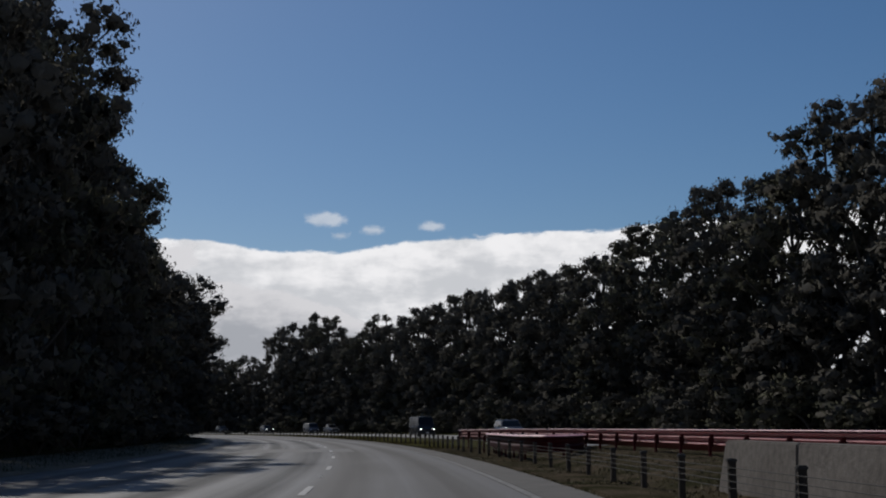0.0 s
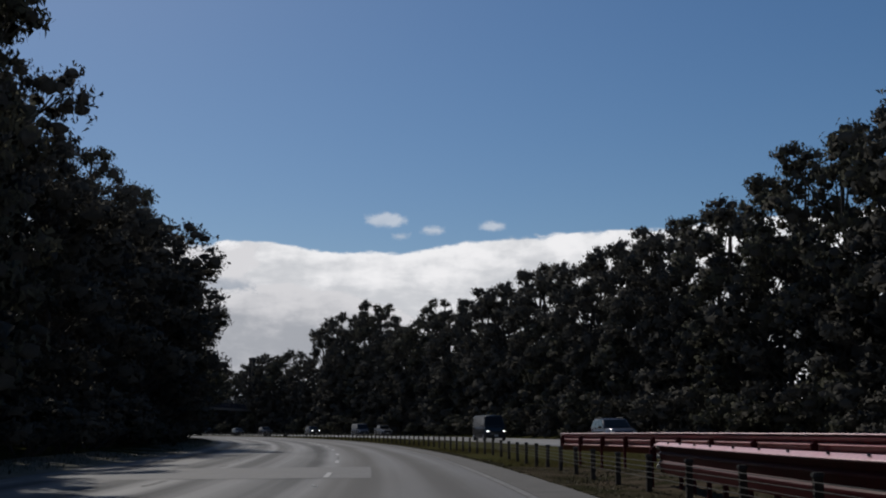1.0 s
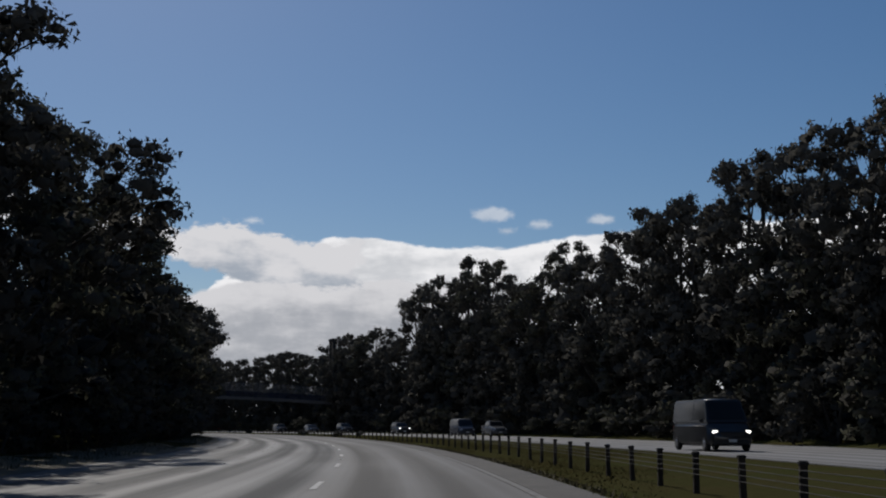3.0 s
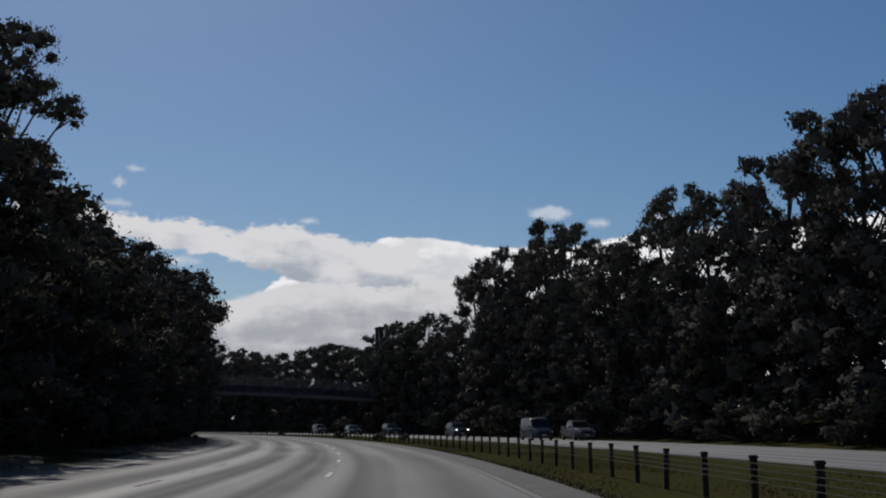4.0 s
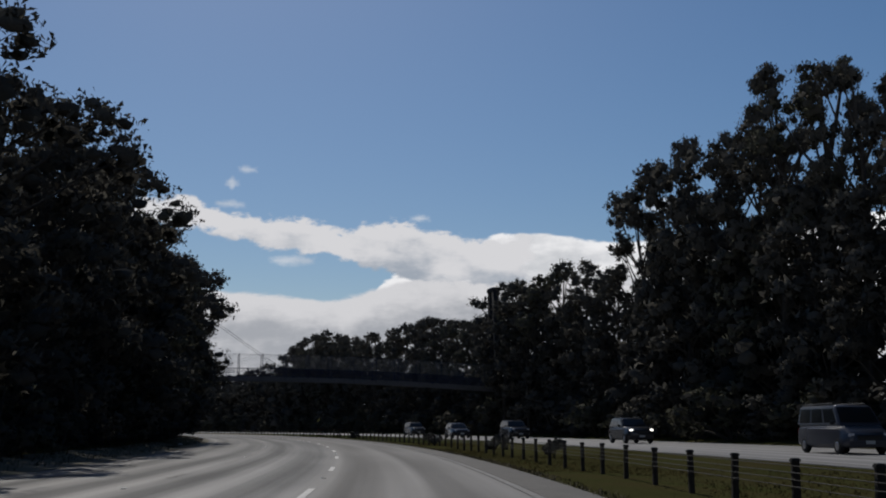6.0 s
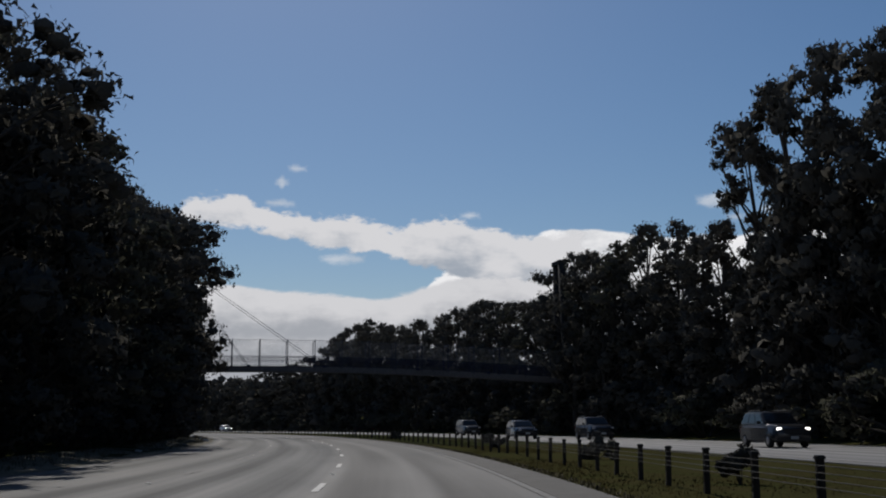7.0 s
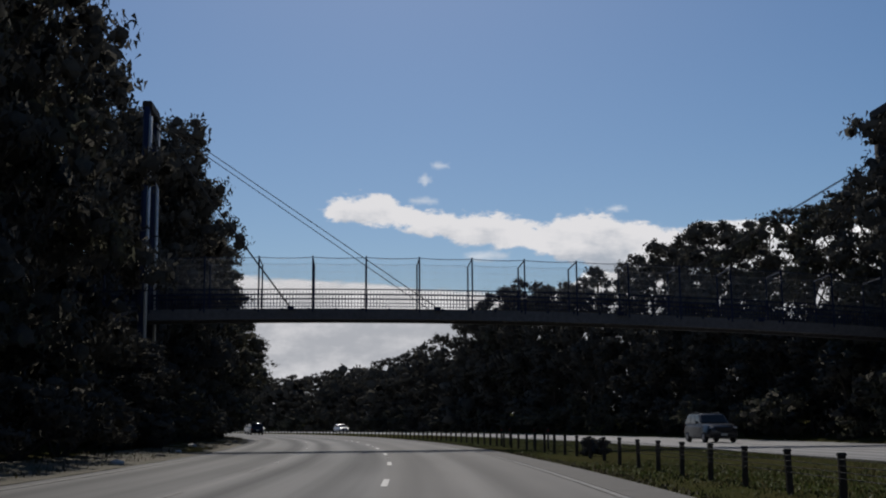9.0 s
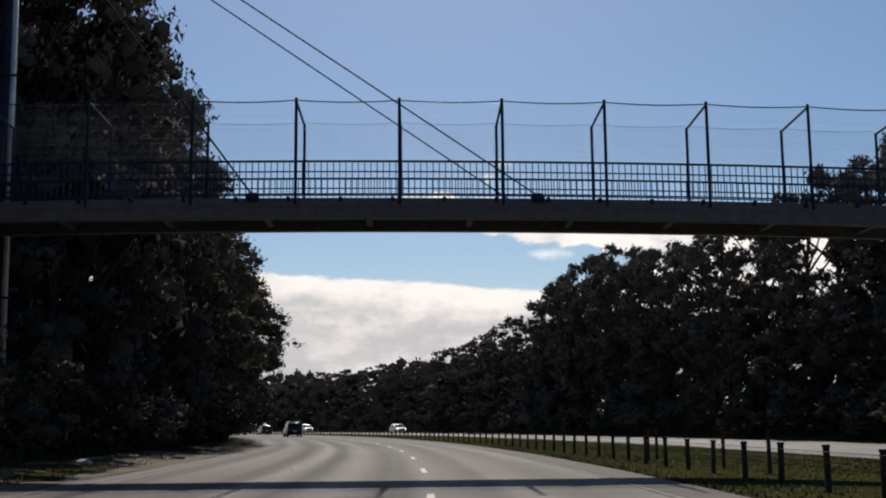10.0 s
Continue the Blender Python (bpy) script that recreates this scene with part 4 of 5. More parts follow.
def post_top(s):
    """Height of the posts' tops over the road's level."""
    return float(np.interp(s, [50, 110, 180, 250, 305, 345], [0.69, 0.66, 0.76, 0.73, 0.72, 0.77]))


def build_barrier():
    b = tagged(group_at("wire_rope_barrier"), "wire rope safety barrier with dark timber posts along the median grass", "barrier")
    bm = bmesh.new()
    box(bm, (0.1, 0.1, 1.1), (0, 0, -0.58), 0.015)
    post = part("post", bm, M_POST, b)
    bm = bmesh.new()
    box(bm, (0.125, 0.125, 0.06), (0, 0, -0.03), 0.015)
    cap = part("cap", bm, M_CAP, post, "black plastic cap")
    s, firsts = 40.3, True
    while s < 600:
        m = facing(s, rope_d(s), post_top(s) + rt.uniform(-0.015, 0.015), rt.uniform(-4, 4)) @ Matrix.Rotation(rt.uniform(-0.025, 0.025), 4, 'Y') @ Matrix.Rotation(rt.uniform(-0.02, 0.02), 4, 'X')
        if firsts:
            post.matrix_basis = m
            firsts = False
        else:
            p = again("post", post.data, b, m)
            again("cap", cap.data, p, Matrix())
        s += 2.72 if s < 250 else 2.5
    for z in (0.11, 0.2, 0.29, 0.38):
        bm = bmesh.new()
        tube(bm, [at(q, rope_d(q) - 0.07, post_top(q) - z) for q in np.arange(20, 600, 4.0)], 0.006, 5)
        part("wire_rope", bm, M_ROPE, b, "galvanised wire rope")


build_barrier()


# ---- lane markings ----
def patch(me_name, length, width, lift=0.009):
    """A thin painted bar with slightly worn ends."""
    bm = bmesh.new()
    n = 6
    rows = []
    for i in range(n + 1):
        y = length * (i / n - 0.5)
        rows.append([bm.verts.new((width / 2 * sgn * (1 + 0.06 * math.sin(i * 2.1 + sgn)), y, lift)) for sgn in (-1, 1)])
    for a, c in zip(rows, rows[1:]):
        bm.faces.new((a[0], a[1], c[1], c[0]))
    me = bpy.data.meshes.new(me_name)
    bm.to_mesh(me)
    bm.free()
    me.materials.append(M_PAINT)
    return me


ribbon("patch", list(np.linspace(-9.0, -0.75, 9)), 94.0, 102.0, 1.0, 0.005, M_PATCH, road, "paler patch of newer asphalt", skirt=0.005, lumps=0.0)
dash_me = patch("lane_dash", 3.0, 0.13)
worn_me = patch("lane_dash", 2.6, 0.12)
worn_me.materials[0] = M_EDGE
for d, phase in ((-1.85, 60.0), (-5.45, 56.0)):
    s = phase - 48
    while s < 560:
        again("lane_dash", dash_me if d > -3 else worn_me, road, facing(s, d))
        s += 12.0
far_dash = patch("lane_dash", 3.0, 0.13)
for d in (17.2, 20.8):
    s = 10.0
    while s < 560:
        again("lane_dash", far_dash, far_road, facing(s, d))
        s += 12.0
for d, parent in ((2.02, road), (-9.1, road), (13.4, far_road), (23.9, far_road)):
    ob = ribbon("edge_line", [d - 0.065, d + 0.065], -30, 590, 2.0, 0.012, M_EDGE, parent, "white painted edge line", skirt=0.004)
stud = bmesh.new()
box(stud, (0.1, 0.1, 0.016), (0, 0, 0.008), 0.005)
stud_me = bpy.data.meshes.new("road_stud")
stud.to_mesh(stud_me)
stud.free()
stud_me.materials.append(M_WHITE)
for d, phase in ((-1.85, 66.0), (-5.45, 62.0)):
    s = phase - 24
    while s < 460:
        again("road_stud", stud_me, road, facing(s, d))
        s += 24.0


# ---- red steel barrier with a rounded nose, and the concrete wall that it guards ----
def sweep(bm, pts, profile):
    """A closed profile (across, up) carried along points."""
    pts = [Vector(p) for p in pts]
    rings = []
    for i, p in enumerate(pts):
        t = (pts[min(i + 1, len(pts) - 1)] - pts[max(i - 1, 0)]).normalized()
        side = t.cross(Vector((0, 0, 1))).normalized()
        rings.append([bm.verts.new(p + side * a + Vector((0, 0, b))) for a, b in profile])
    n = len(profile)
    for a, b in zip(rings, rings[1:]):
        for k in range(n):
            bm.faces.new((a[k], a[(k + 1) % n], b[(k + 1) % n], b[k]))
    bm.faces.new(rings[0])
    bm.faces.new(rings[-1])
    return bm


def smooth_line(ctrl, n):
    """Points at even steps on a rounded line through (s, d) pairs."""
    c = [Vector((*q, 0)) for q in ctrl]
    out = []
    for i in range(len(c) - 1):
        p0, p1, p2, p3 = c[max(i - 1, 0)], c[i], c[i + 1], c[min(i + 2, len(c) - 1)]
        for k in range(n):
            t = k / n
            out.append(0.5 * ((2 * p1) + (p2 - p0) * t + (2 * p0 - 5 * p1 + 4 * p2 - p3) * t * t + (3 * p1 - p0 - 3 * p2 + p3) * t**3))
    out.append(c[-1])
    return [(v.x, v.y) for v in out]


def beam_profile(flip=1, deep=1.0, thick=0.012):
    """Three-wave guard rail sheet, with shelving upper sides, half a metre high, as a closed outline (across, up)."""
    wave = [(-0.03, 0.0), (0.06, -0.035), (0.06, -0.055), (-0.05, -0.13), (0.06, -0.172), (0.06, -0.195), (-0.05, -0.3), (0.06, -0.342), (0.06, -0.365), (-0.04, -0.53)]
    wave = [(a * deep, b) for a, b in wave]
    back = [(a - thick, b + (0.012 if i == 0 else -0.0)) for i, (a, b) in enumerate(wave)]
    return [(flip * a, b) for a, b in wave] + [(flip * a, b) for a, b in back[::-1]]


def red_barrier(ctrl, label, spacing, top=0.94, flip=1, paint_of=None, rise=None, deep=1.0, post_side=-0.13, caps=(True, True), lip=((-0.075, -0.014), (0.075, -0.014), (0.08, 0.0), (0.06, 0.016), (-0.06, 0.016), (-0.08, 0.0))):
    """Wave-shaped steel beam on posts, with blocks between, a folded top lip and rounded end caps."""
    b = tagged(group_at("guard_rail"), label, "guard rail", "red barriers in the median")
    line = smooth_line(ctrl, 10)
    up = rise or (lambda s: top)
    beam = part("beam", sweep(bmesh.new(), [at(s, d, up(s)) for s, d in line], beam_profile(flip, deep)), paint_of or M_RED, b, "dark red three-wave steel beam")
    if flip < 0:      # upper sides of the waves get the paled red, a painted highlight
        beam.data.materials.append(M_RED_HIGHLIGHT)
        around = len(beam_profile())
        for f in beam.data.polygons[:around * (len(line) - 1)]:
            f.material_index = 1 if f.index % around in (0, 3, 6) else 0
    part("top_lip", sweep(bmesh.new(), [at(s, d, up(s) + 0.022) for s, d in line], lip), M_RED_HIGHLIGHT, b, "red top lip with a painted-in highlight")
    for end, want in ((0, caps[0]), (-1, caps[1])):
        if want:
            for r in range(3):
                bm = bmesh.new()
                p = at(*line[end], up(line[end][0]) - 0.065 - r * 0.175)
                bmesh.ops.create_uvsphere(bm, u_segments=10, v_segments=6, radius=0.07, matrix=Matrix.Translation(p) @ Matrix.Diagonal((0.9, 0.9, 0.7, 1)))
                part("end_cap", bm, M_WHITE, b, "white end cap", True)
    bm = bmesh.new()
    box(bm, (0.07, 0.1, top + 0.3), (0, 0, (top - 0.4) / 2 - 0.06), 0.012)
    post = part("post", bm, M_RED_SHADE, b, "darkened red steel post")
    blk = bmesh.new()
    box(blk, (0.09, 0.1, 0.3), (0, 0, top - 0.2), 0.012)
    block = part("spacer_block", blk, M_RED_SHADE, b)
    bolt = bmesh.new()
    bmesh.ops.create_cone(bolt, cap_ends=True, segments=8, radius1=0.022, radius2=0.016, depth=0.03, matrix=Matrix.Translation((0.05 if lip[1][1] < -0.05 else 0, 0, top + 0.03)))
    head = part("bolt", bolt, M_CAP, b, "dark bolt head")
    placed, run, last = False, 0.0, None
    for s, d in line:
        p = at(s, d, 0.0)
        if last is not None:
            run += (p - last).length
        if last is None or run >= spacing:
            run = 0.0
            dirn = (p - last) if last is not None else at(s + 1, d) - at(s, d)
            m = Matrix.Translation(p) @ Matrix.Rotation(math.atan2(-dirn.x, dirn.y), 4, 'Z')
            poses = m @ Matrix.Translation((post_side * 1.25, 0, 0)), m @ Matrix.Translation((post_side * 0.85, 0, 0)), m
            for ob, name, q in zip((post, block, head), ("post", "spacer_block", "bolt"), poses):
                if placed:
                    again(name, ob.data, b, q)
                else:
                    ob.matrix_basis = q
            placed = True
        last = p


def far_rail_top(s):
    return float(np.interp(s, [40, 88, 96, 100, 106.5], [0.985, 0.985, 0.975, 0.955, 0.925]))


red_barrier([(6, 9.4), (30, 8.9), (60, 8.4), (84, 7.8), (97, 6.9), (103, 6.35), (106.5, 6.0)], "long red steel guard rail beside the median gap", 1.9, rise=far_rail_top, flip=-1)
red_barrier([(88.0, 4.75), (83, 4.5), (79, 4.42), (76.6, 4.55), (75.4, 5.0), (75.8, 5.7), (77.6, 6.5), (80.5, 7.3), (83, 7.7)], "dark red steel guard rail bent into a rounded nose", 1.0, top=0.84, deep=0.4, paint_of=M_RED_SHADE, caps=(True, False), lip=((-0.05, 0.0), (0.1, -0.058), (0.108, -0.046), (0.1, -0.036), (0.0, 0.008), (-0.05, 0.01)))


def build_wall():
    w = tagged(group_at("concrete_wall"), "low weathered concrete wall in the median with panel joints", "wall")
    s = 34.4
    while s < 57.0:
        ln = 3.85
        bm = bmesh.new()
        r = bmesh.ops.create_cube(bm, size=1.0, matrix=Matrix.Diagonal((0.42, ln - 0.025, 1.2, 1)))
        for v in r["verts"]:
            if v.co.z > 0:
                v.co.x *= 0.6
                if s + ln > 57.0 and v.co.y > 0:
                    v.co.y -= 0.5
        bmesh.ops.bevel(bm, geom=list(bm.edges), offset=0.025, segments=2, affect='EDGES')
        p = part("panel", bm, M_CONCRETE, w)
        p.matrix_basis = facing(s + ln / 2, 5.25, 0.3)
        s += ln


build_wall()


# ---- vehicles ----
def loft(bm, rings):
    vs = [[bm.verts.new(p) for p in r] for r in rings]
    n = len(rings[0])
    for a, b in zip(vs, vs[1:]):
        for k in range(n):
            bm.faces.new((a[k], a[(k + 1) % n], b[(k + 1) % n], b[k]))
    bm.faces.new(vs[0])
    bm.faces.new(vs[-1])
    return bm


def section(y, z0, z1, w0, w1, r=0.12):
    """A body section across the car: sill width w0 at z0, shoulder width w1 at z1, rounded."""
    pts = []
    for sx, zz, ww, c in ((1, z0, w0, -1), (1, z1, w1, 1), (-1, z1, w1, 1), (-1, z0, w0, -1)):
        first = (sx * (ww - r), zz) if (c > 0) == (sx < 0) else (sx * ww, zz - c * r)
        second = (sx * ww, zz - c * r) if (c > 0) == (sx < 0) else (sx * (ww - r), zz)
        if c < 0 and sx > 0:
            first, second = (sx * (ww - r), zz), (sx * ww, zz + r)
        elif c > 0 and sx > 0:
            first, second = (sx * ww, zz - r), (sx * (ww - r), zz)
        elif c > 0:
            first, second = (sx * (ww - r), zz), (sx * ww, zz - r)
        else:
            first, second = (sx * ww, zz + r), (sx * (ww - r), zz)
        pts += [first, second]
    return [(x, y, z) for x, z in pts]


CARS = {   # length, width, height, bonnet y, bonnet height, belt height, screen base y, roof front y, roof rear y, rear glass base y
    "suv": dict(L=4.7, W=1.9, H=1.7, nose=0.96, bonnet=1.1, belt=1.12, y_screen=0.95, y_rf=0.25, y_rr=-1.85, y_back=-2.2),
    "hatch": dict(L=4.35, W=1.8, H=1.5, nose=0.82, bonnet=0.95, belt=0.98, y_screen=0.95, y_rf=0.2, y_rr=-1.5, y_back=-2.0),
    "van": dict(L=5.0, W=1.95, H=1.98, nose=0.85, bonnet=1.12, belt=1.18, y_screen=1.75, y_rf=1.05, y_rr=-2.38, y_back=-2.45),
    "truck": dict(L=5.9, W=2.05, H=2.35, nose=0.95, bonnet=1.2, belt=1.3, y_screen=2.35, y_rf=1.8, y_rr=-2.85, y_back=-2.9),
    "ute": dict(L=5.2, W=1.86, H=1.75, nose=0.88, bonnet=1.1, belt=1.14, y_screen=1.1, y_rf=0.4, y_rr=-0.85, y_back=-1.05),
}


def rounded(name, bm, mat, root, r):
    """A car body with its folds rounded off."""
    bmesh.ops.recalc_face_normals(bm, faces=bm.faces)
    bmesh.ops.bevel(bm, geom=[e for e in bm.edges if len(e.link_faces) == 2 and e.calc_face_angle() > 0.5], offset=r, segments=2, affect='EDGES', clamp_overlap=True)
    ob = part(name, bm, mat, root, smooth=True)
    ob.data.set_sharp_from_angle(angle=0.7)
    return ob


def vehicle(kind, paint, label, at_pose, lit=False, category="car", name="car"):
    c = CARS[kind]
    L, W, H = c["L"], c["W"] / 2, c["H"]
    root = tagged(group_at(name, at_pose), label, category, "traffic on the freeway")
    f, r = L / 2, -L / 2
    bm = bmesh.new()
    loft(bm, [section(r, 0.45, c["belt"] - 0.25, W - 0.16, W - 0.2), section(r + 0.1, 0.3, c["belt"] - 0.06, W - 0.05, W - 0.08),
              section(r + 0.6, 0.24, c["belt"], W, W - 0.04), section(-0.3, 0.22, c["belt"], W, W - 0.03), section(c["y_screen"], 0.24, c["belt"] - 0.02, W, W - 0.04),
              section(f - 0.5, 0.26, (c["bonnet"] + c["nose"]) / 2 + 0.05, W - 0.02, W - 0.08), section(f - 0.12, 0.3, c["nose"], W - 0.08, W - 0.14), section(f, 0.42, c["nose"] - 0.16, W - 0.22, W - 0.26)])
    body = rounded("body", bm, paint, root, 0.045)
    bm = bmesh.new()
    zb, rw = c["belt"] - 0.04, W - 0.2
    ring = lambda yb, yf, z, w: [(w, yb, z), (w, yf, z), (-w, yf, z), (-w, yb, z)]
    loft(bm, [ring(c["y_back"], c["y_screen"], zb, W - 0.07), ring(c["y_rr"], c["y_rf"], H - 0.05, rw), ring(c["y_rr"] + 0.12, c["y_rf"] - 0.15, H, rw - 0.1)])
    rounded("cabin", bm, paint, root, 0.05)
    # glass, set a little proud of the cabin
    t0, t1 = 0.14, 0.92

    def lerp_edge(w0, y0, w1, y1, t):
        return w0 + (w1 - w0) * t, y0 + (y1 - y0) * t, zb + (H - 0.05 - zb) * t

    def pane(name, pts):
        bm = bmesh.new()
        vs = [bm.verts.new(p) for p in pts]
        fc = bm.faces.new(vs)
        fc.normal_update()
        bmesh.ops.solidify(bm, geom=[fc], thickness=0.012)
        return part(name, bm, M_GLASS, root, "dark tinted glass")

    out = 0.012
    a, b2 = lerp_edge(W - 0.07, c["y_screen"], rw, c["y_rf"], t0), lerp_edge(W - 0.07, c["y_screen"], rw, c["y_rf"], t1)
    pane("windscreen", [(-a[0] + 0.1, a[1] + out, a[2] + out), (a[0] - 0.1, a[1] + out, a[2] + out), (b2[0] - 0.08, b2[1] + out, b2[2] + out), (-b2[0] + 0.08, b2[1] + out, b2[2] + out)])
    a, b2 = lerp_edge(W - 0.07, c["y_back"], rw, c["y_rr"], t0 + 0.1), lerp_edge(W - 0.07, c["y_back"], rw, c["y_rr"], t1)
    pane("rear_window", [(a[0] - 0.12, a[1] - out, a[2] + out), (-a[0] + 0.12, a[1] - out, a[2] + out), (-b2[0] + 0.1, b2[1] - out, b2[2] + out), (b2[0] - 0.1, b2[1] - out, b2[2] + out)])
    panes = 3 if kind in ("van", "truck", "suv") else 2
    for sx in (1, -1):
        for k in range(panes):
            if kind == "truck" and k == 0:
                continue
            u0, u1 = (k + 0.06) / panes, (k + 0.94) / panes

            def on(u, t):
                w = W - 0.07 + (rw - W + 0.07) * t
                yb = c["y_back"] + (c["y_rr"] - c["y_back"]) * t + 0.12
                yf = c["y_screen"] + (c["y_rf"] - c["y_screen"]) * t - 0.12
                return (sx * (w + out), yb + (yf - yb) * u, zb + (H - 0.05 - zb) * t)

            q = [on(u0, t0), on(u1, t0), on(u1, t1 - 0.06), on(u0, t1 - 0.06)]
            pane("side_window", q if sx > 0 else q[::-1])
        bm = bmesh.new()
        box(bm, (0.2, 0.1, 0.14), (sx * (W + 0.08), c["y_screen"] - 0.3, c["belt"] + 0.06), 0.03)
        part("mirror", bm, M_BLACK, root, "black door mirror")
        bm = bmesh.new()
        box(bm, (0.26, 0.1, 0.12), (sx * (W - 0.27), f - 0.1, c["nose"] - 0.08), 0.03)
        part("headlight", bm, M_LAMP if lit else M_LENS, root, "lit headlight" if lit else "clear headlight lens")
        bm = bmesh.new()
        box(bm, (0.16, 0.08, 0.3), (sx * (W - 0.16), r + 0.06, c["belt"] - 0.28), 0.03)
        part("tail_light", bm, M_TAIL, root, "red tail light")
        for y in (f - 0.88, r + 0.85):
            bm = bmesh.new()
            m = Matrix.Translation((sx * (W - 0.11), y, 0.33)) @ Matrix.Rotation(math.pi / 2, 4, 'Y')
            bmesh.ops.create_cone(bm, cap_ends=True, segments=20, radius1=0.33, radius2=0.33, depth=0.22, matrix=m)
            bmesh.ops.bevel(bm, geom=[e for e in bm.edges if len(e.link_faces) == 2 and e.calc_face_angle() > 1], offset=0.04, segments=2, affect='EDGES')
            tyre = part("wheel", bm, M_TYRE, root, "black tyre")
            bm = bmesh.new()
            bmesh.ops.create_cone(bm, cap_ends=True, segments=10, radius1=0.2, radius2=0.14, depth=0.03, matrix=Matrix.Translation((sx * (W + 0.005), y, 0.33)) @ Matrix.Rotation(sx * math.pi / 2, 4, 'Y'))
            part("rim", bm, M_RIM, tyre, "alloy rim")
    bm = bmesh.new()
    box(bm, (W * 1.1, 0.06, 0.22), (0, f - 0.02, c["nose"] - 0.2), 0.03)
    part("grille", bm, M_BLACK, root, "black grille")
    bm = bmesh.new()
    box(bm, (W * 1.7, 0.2, 0.2), (0, f - 0.1, 0.4), 0.05)
    part("bumper", bm, paint if kind != "truck" else M_BLACK, root)
    bm = bmesh.new()
    box(bm, (0.37, 0.02, 0.13), (0, f + 0.035, 0.48), 0.004)
    part("number_plate", bm, M_PLATE, root, "plain pale number plate")
    bm = bmesh.new()
    box(bm, (0.37, 0.02, 0.13), (0, r - 0.03, 0.66), 0.004)
    part("number_plate", bm, M_PLATE, root, "plain pale number plate")
    if kind == "ute":
        bm = bmesh.new()
        box(bm, (W * 1.86, L / 2 + c["y_back"] - 0.12, 0.32), (0, (r + c["y_back"]) / 2, c["belt"] - 0.0), 0.04)
        part("tub", bm, paint, root)
    if kind in ("van", "ute", "suv"):
        for sx in (1, -1):
            bm = bmesh.new()
            tube(bm, [(sx * (rw - 0.1), c["y_rf"] - 0.3, H + 0.05), (sx * (rw - 0.1), c["y_rr"] + 0.3, H + 0.05)], 0.022, 6)
            part("roof_rail", bm, M_BLACK, root, "roof rail")
    return root


def paint(name, colour, rough=0.3, metal=0.0):
    return material(name, colour, rough, metal, spec=0.5, vary=0.06, scale=3, spread=0.9, second=[x * 0.85 for x in colour])


P_SILVER, P_WHITE, P_GREY = paint("silver_paint", (0.1, 0.102, 0.107), 0.24), paint("white_car_paint", (0.7, 0.7, 0.7)), paint("grey_paint", (0.03, 0.03, 0.032), 0.22)
P_DARK, P_BLUE = paint("dark_paint", (0.018, 0.018, 0.021), 0.2), paint("blue_grey_paint", (0.06, 0.062, 0.075), 0.24)
for kind, p, s, d, lit, label, cat, name in (
    ("suv", P_BLUE, 136, 15.4, False, "grey-blue wagon driving on the oncoming carriageway", "car", "car"),
    ("truck", P_GREY, 174, 15.4, True, "grey box-bodied truck with headlights on, oncoming", "truck", "truck"),
    ("van", P_BLUE, 254, 19.0, False, "pale blue-grey passenger van, oncoming", "van", "van"),
    ("ute", P_SILVER, 253, 22.6, False, "silver pickup beside the van, oncoming", "pickup", "pickup"),
    ("suv", P_GREY, 284, 19.0, True, "dark grey wagon behind the van, oncoming", "car", "car"),
    ("suv", P_DARK, 315, 18.7, False, "black wagon on the oncoming carriageway", "car", "car"),
    ("hatch", P_DARK, 322.5, 14.9, False, "dark hatchback in the lane beside the median, oncoming", "car", "car"),
    ("suv", P_GREY, 356, 18.4, False, "dark grey wagon with roof rails, oncoming", "car", "car"),
    ("hatch", P_WHITE, 500, 19.0, True, "white hatchback far off, oncoming", "car", "car"),
    ("suv", P_WHITE, 545, 15.4, True, "white wagon far off, oncoming", "car", "car"),
):
    vehicle(kind, p, label, facing(s, d, 0.003, 180), lit, cat, name)
for kind, p, s, d, label, cat, name in (
    ("suv", P_DARK, 463, -3.6, "dark wagon driving ahead in the middle lane", "car", "car"),
    ("van", P_DARK, 487, -0.1, "dark van driving ahead near the median", "van", "van"),
    ("hatch", P_GREY, 512, -0.1, "grey hatchback far ahead in traffic", "car", "car"),
    ("suv", P_DARK, 500, -7.2, "dark wagon far ahead in the outer lane", "car", "car"),
):
    vehicle(kind, p, label, facing(s, d, 0.003), False, cat, name)


# ---- small things on the median and the verge ----
def median_bush(seed, s, d, height, wide):
    b = bush("shrub", seed, height, wide, 10, 40, 0.05, M_LEAF, 0.6)
    b.matrix_basis = facing(s, d, ground_z(d) - 0.03)
    tagged(b, "low rounded dark shrub in the median grass", "shrub", "median shrubs")


for k, (s, d, h, w) in enumerate(((254.5, 7.0, 0.95, 0.6), (271.3, 7.3, 0.98, 0.95), (297, 7.5, 0.98, 0.9), (331, 5.7, 0.8, 0.8))):
    median_bush(200 + k, s, d, h, w)


def delineator(s, d, z):
    root = tagged(group_at("delineator", facing(s, d, z)), "slim dark roadside marker post with reflector", "marker post", "marker posts")
    bm = bmesh.new()
    box(bm, (0.1, 0.035, 1.25), (0, 0, 0.45), 0.01)
    part("post", bm, M_CAP, root)
    bm = bmesh.new()
    box(bm, (0.07, 0.008, 0.12), (0, -0.022, 0.9), 0.002)
    part("reflector", bm, M_TAIL, root, "red reflector")


for s in (346, 350, 355, 358):
    delineator(s, 5.6 if s % 2 else 6.6, ground_z(5.6))


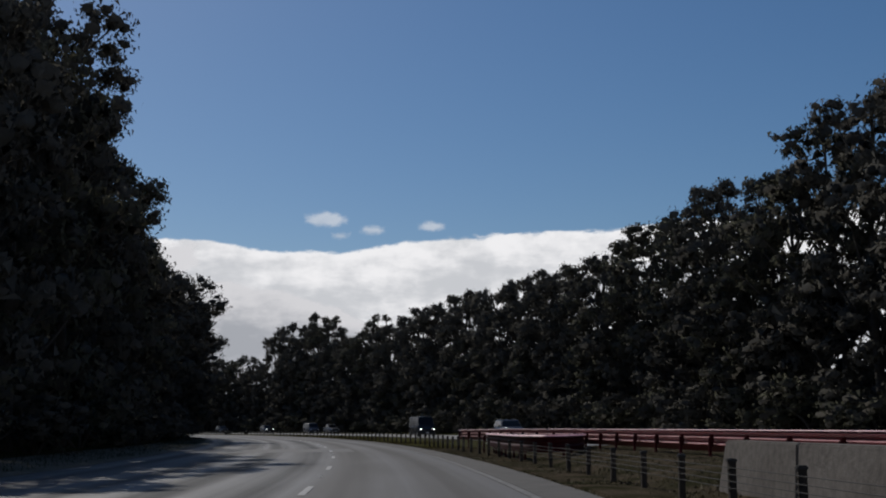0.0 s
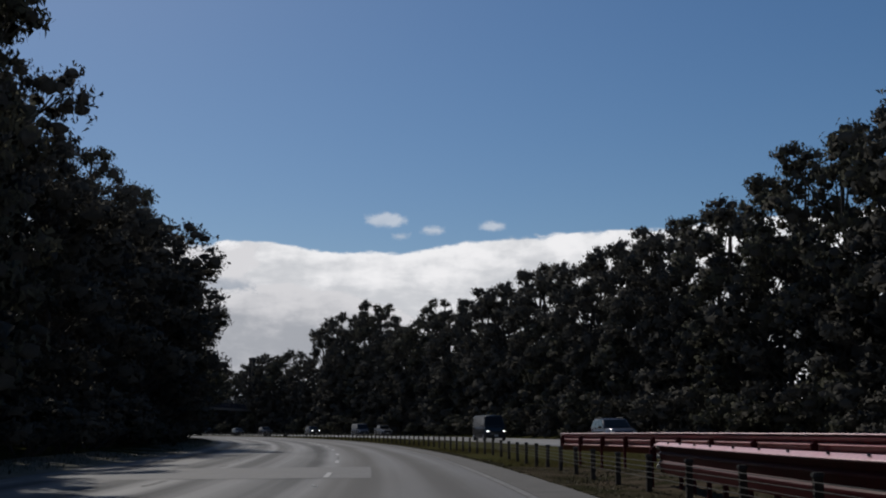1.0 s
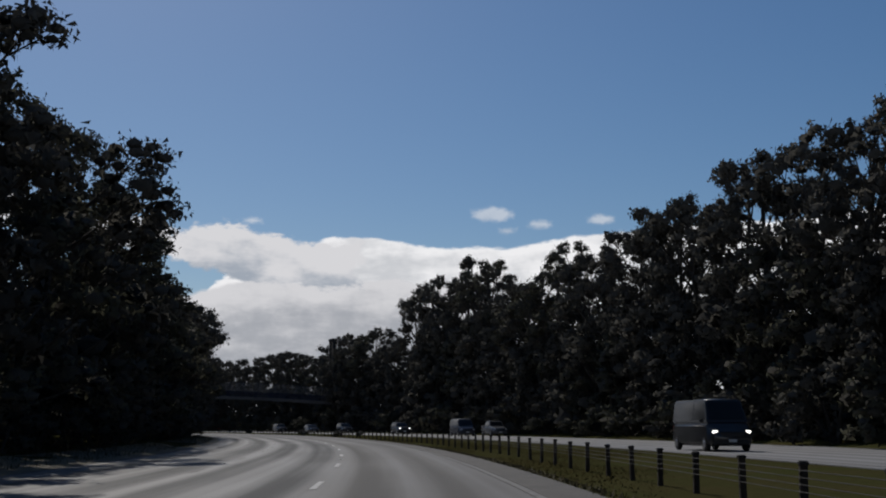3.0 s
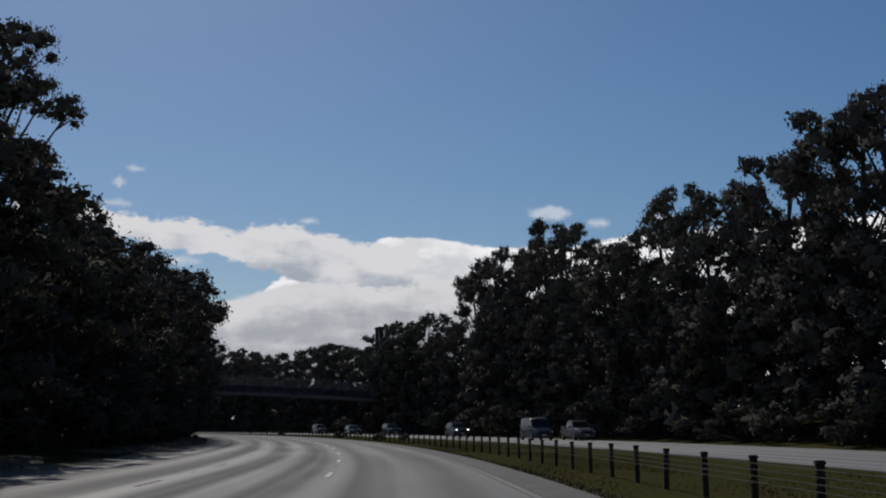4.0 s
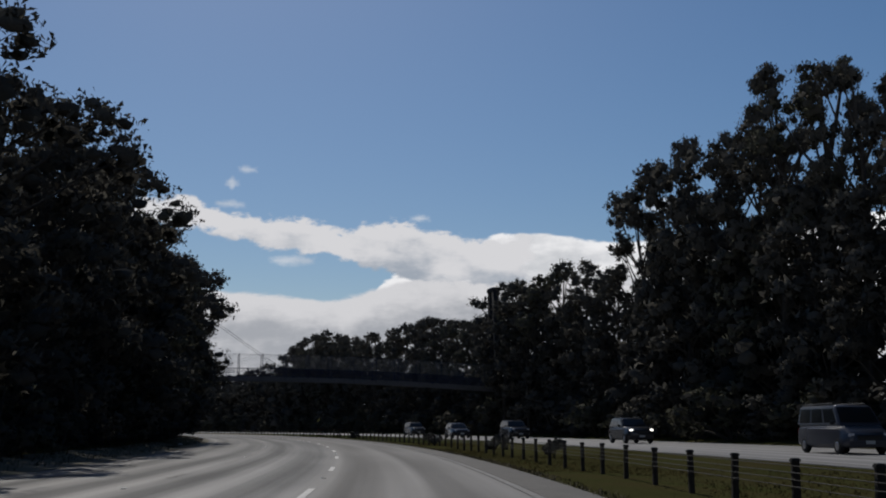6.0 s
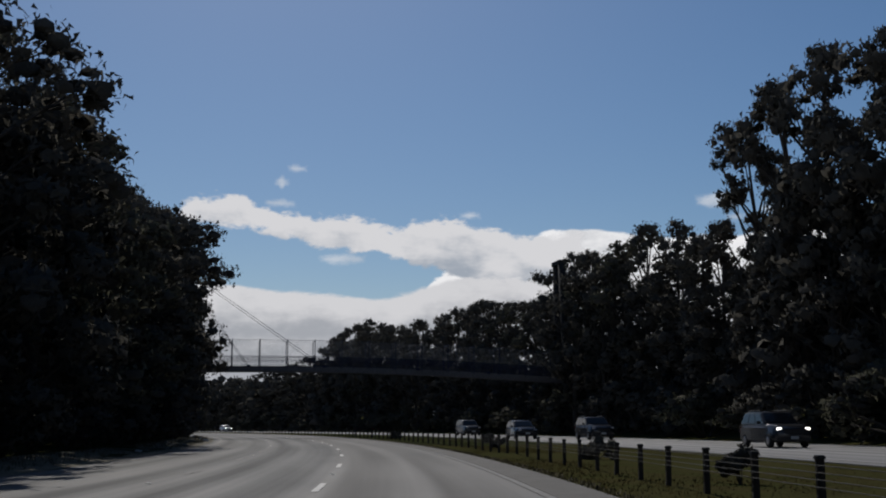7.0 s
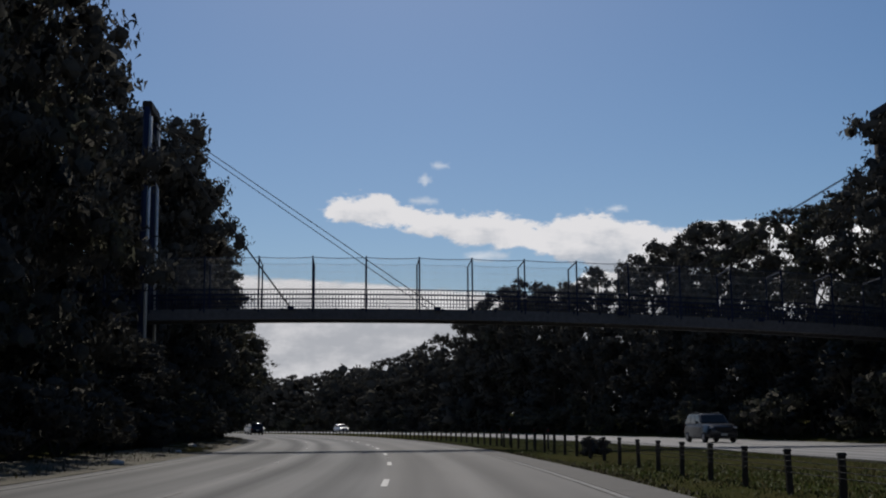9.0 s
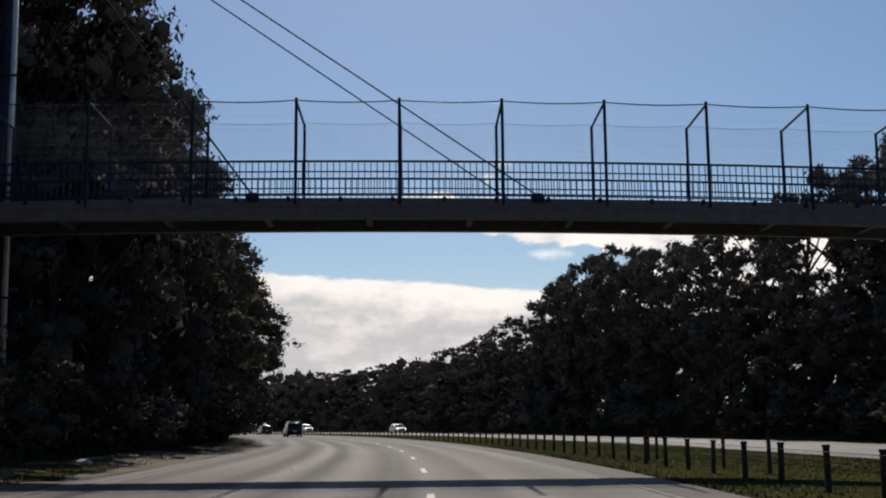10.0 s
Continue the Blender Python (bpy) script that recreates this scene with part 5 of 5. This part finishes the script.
def stone(seed, s, d, size, mat, name, label):
    bm = bmesh.new()
    bmesh.ops.create_icosphere(bm, subdivisions=2, radius=size)
    r = random.Random(seed)
    for v in bm.verts:
        k = 1 + 0.35 * noise.noise(v.co * (2.2 / size) + Vector((seed, 0, 0)))
        v.co = Vector((v.co.x * k * 1.3, v.co.y * k, v.co.z * k * 0.6))
    ob = part(name, bm, mat)
    ob.matrix_basis = facing(s, d, ground_z(d) + size * 0.3, r.uniform(0, 180))
    tagged(ob, label, "rock" if name == "rock" else "litter", "stones and litter on the verge")


for k, (s, d, z) in enumerate(((325, -10.3, 0.2), (334, -10.6, 0.16), (352, -11.6, 0.2), (361, -10.4, 0.18), (341, -10.9, 0.14), (300, -10.4, 0.15), (283, -10.8, 0.14), (372, -10.5, 0.2))):
    stone(k, s, d, z, M_LITTER if k % 2 == 0 else M_CONCRETE, "rubbish" if k % 2 == 0 else "rock", "crumpled pale rubbish lying on the dirt verge" if k % 2 == 0 else "pale broken stone on the dirt verge")


# ---- mown grass of the median, and dry tufts on the verges ----
def grass(name, seed, count, s0, s1, d0, d1, tall, label, mat, on=None):
    rng = np.random.default_rng(seed)
    s = rng.uniform(s0, s1, count)
    d = rng.uniform(d0, d1, count)
    h = heading(s)
    x, y = np.interp(s, SG, RX) + np.cos(h) * d, np.interp(s, SG, RY) + np.sin(h) * d
    z = np.array([on(v, q) if on else ground_z(v) for v, q in zip(d, s)]) - 0.02
    a, lean = rng.uniform(0, 6.28, count), rng.uniform(0.1, 0.6, count)
    t, w = tall * rng.uniform(0.5, 1.5, count), rng.uniform(0.012, 0.03, count)
    root = np.stack([x, y, z], 1)
    face = h + rng.uniform(-1.2, 1.2, count)
    side = np.stack([np.cos(face), np.sin(face), 0 * a], 1) * w[:, None]
    tip = root + np.stack([-np.sin(a) * lean * t, np.cos(a) * lean * t, t], 1)
    v = np.stack([root - side, root + side, tip], 1).reshape(-1, 3)
    me = bpy.data.meshes.new(name)
    me.from_pydata(v.tolist(), [], np.arange(3 * count).reshape(-1, 3).tolist())
    me.materials.append(mat)
    me.shade_smooth()
    up = np.repeat(np.array([[0.0, 0.0, 1.0]]) + rng.normal(size=(count, 3)) * 0.25, 3, 0)
    me.normals_split_custom_set_from_vertices((up / np.linalg.norm(up, axis=1)[:, None]).tolist())
    tagged(new(name, me), label, "grass", kind="stuff")


M_DRY = material("dry_grass", (0.085, 0.068, 0.034), 0.7, vary=0.25, scale=2, second=(0.06, 0.055, 0.022), island=0.3, thin=0.6)
grass("grass", 1, 108000, 92, 420, 3.2, 12.5, 0.042, "mown olive-green median grass", M_GRASS)
grass("grass", 5, 15000, 44, 99, 3.3, 9.8, 0.05, "sparse dry weeds on the soil beside the red rails", M_DRY, bank_z)
grass("grass", 2, 14000, 40, 420, 3.05, 3.5, 0.08, "ragged dry grass along the shoulder's edge", M_DRY)
grass("grass", 3, 16000, 50, 420, -13.2, -10.2, 0.14, "dry grass and weeds on the verge under the trees", M_DRY)
M_LUSH = material("lush_grass", (0.085, 0.115, 0.022), 0.7, vary=0.2, scale=2, second=(0.07, 0.085, 0.02), island=0.2, thin=0.6)
grass("grass", 4, 52000, 300, 400, 3.3, 12.5, 0.065, "greener longer median grass near the footbridge", M_LUSH)
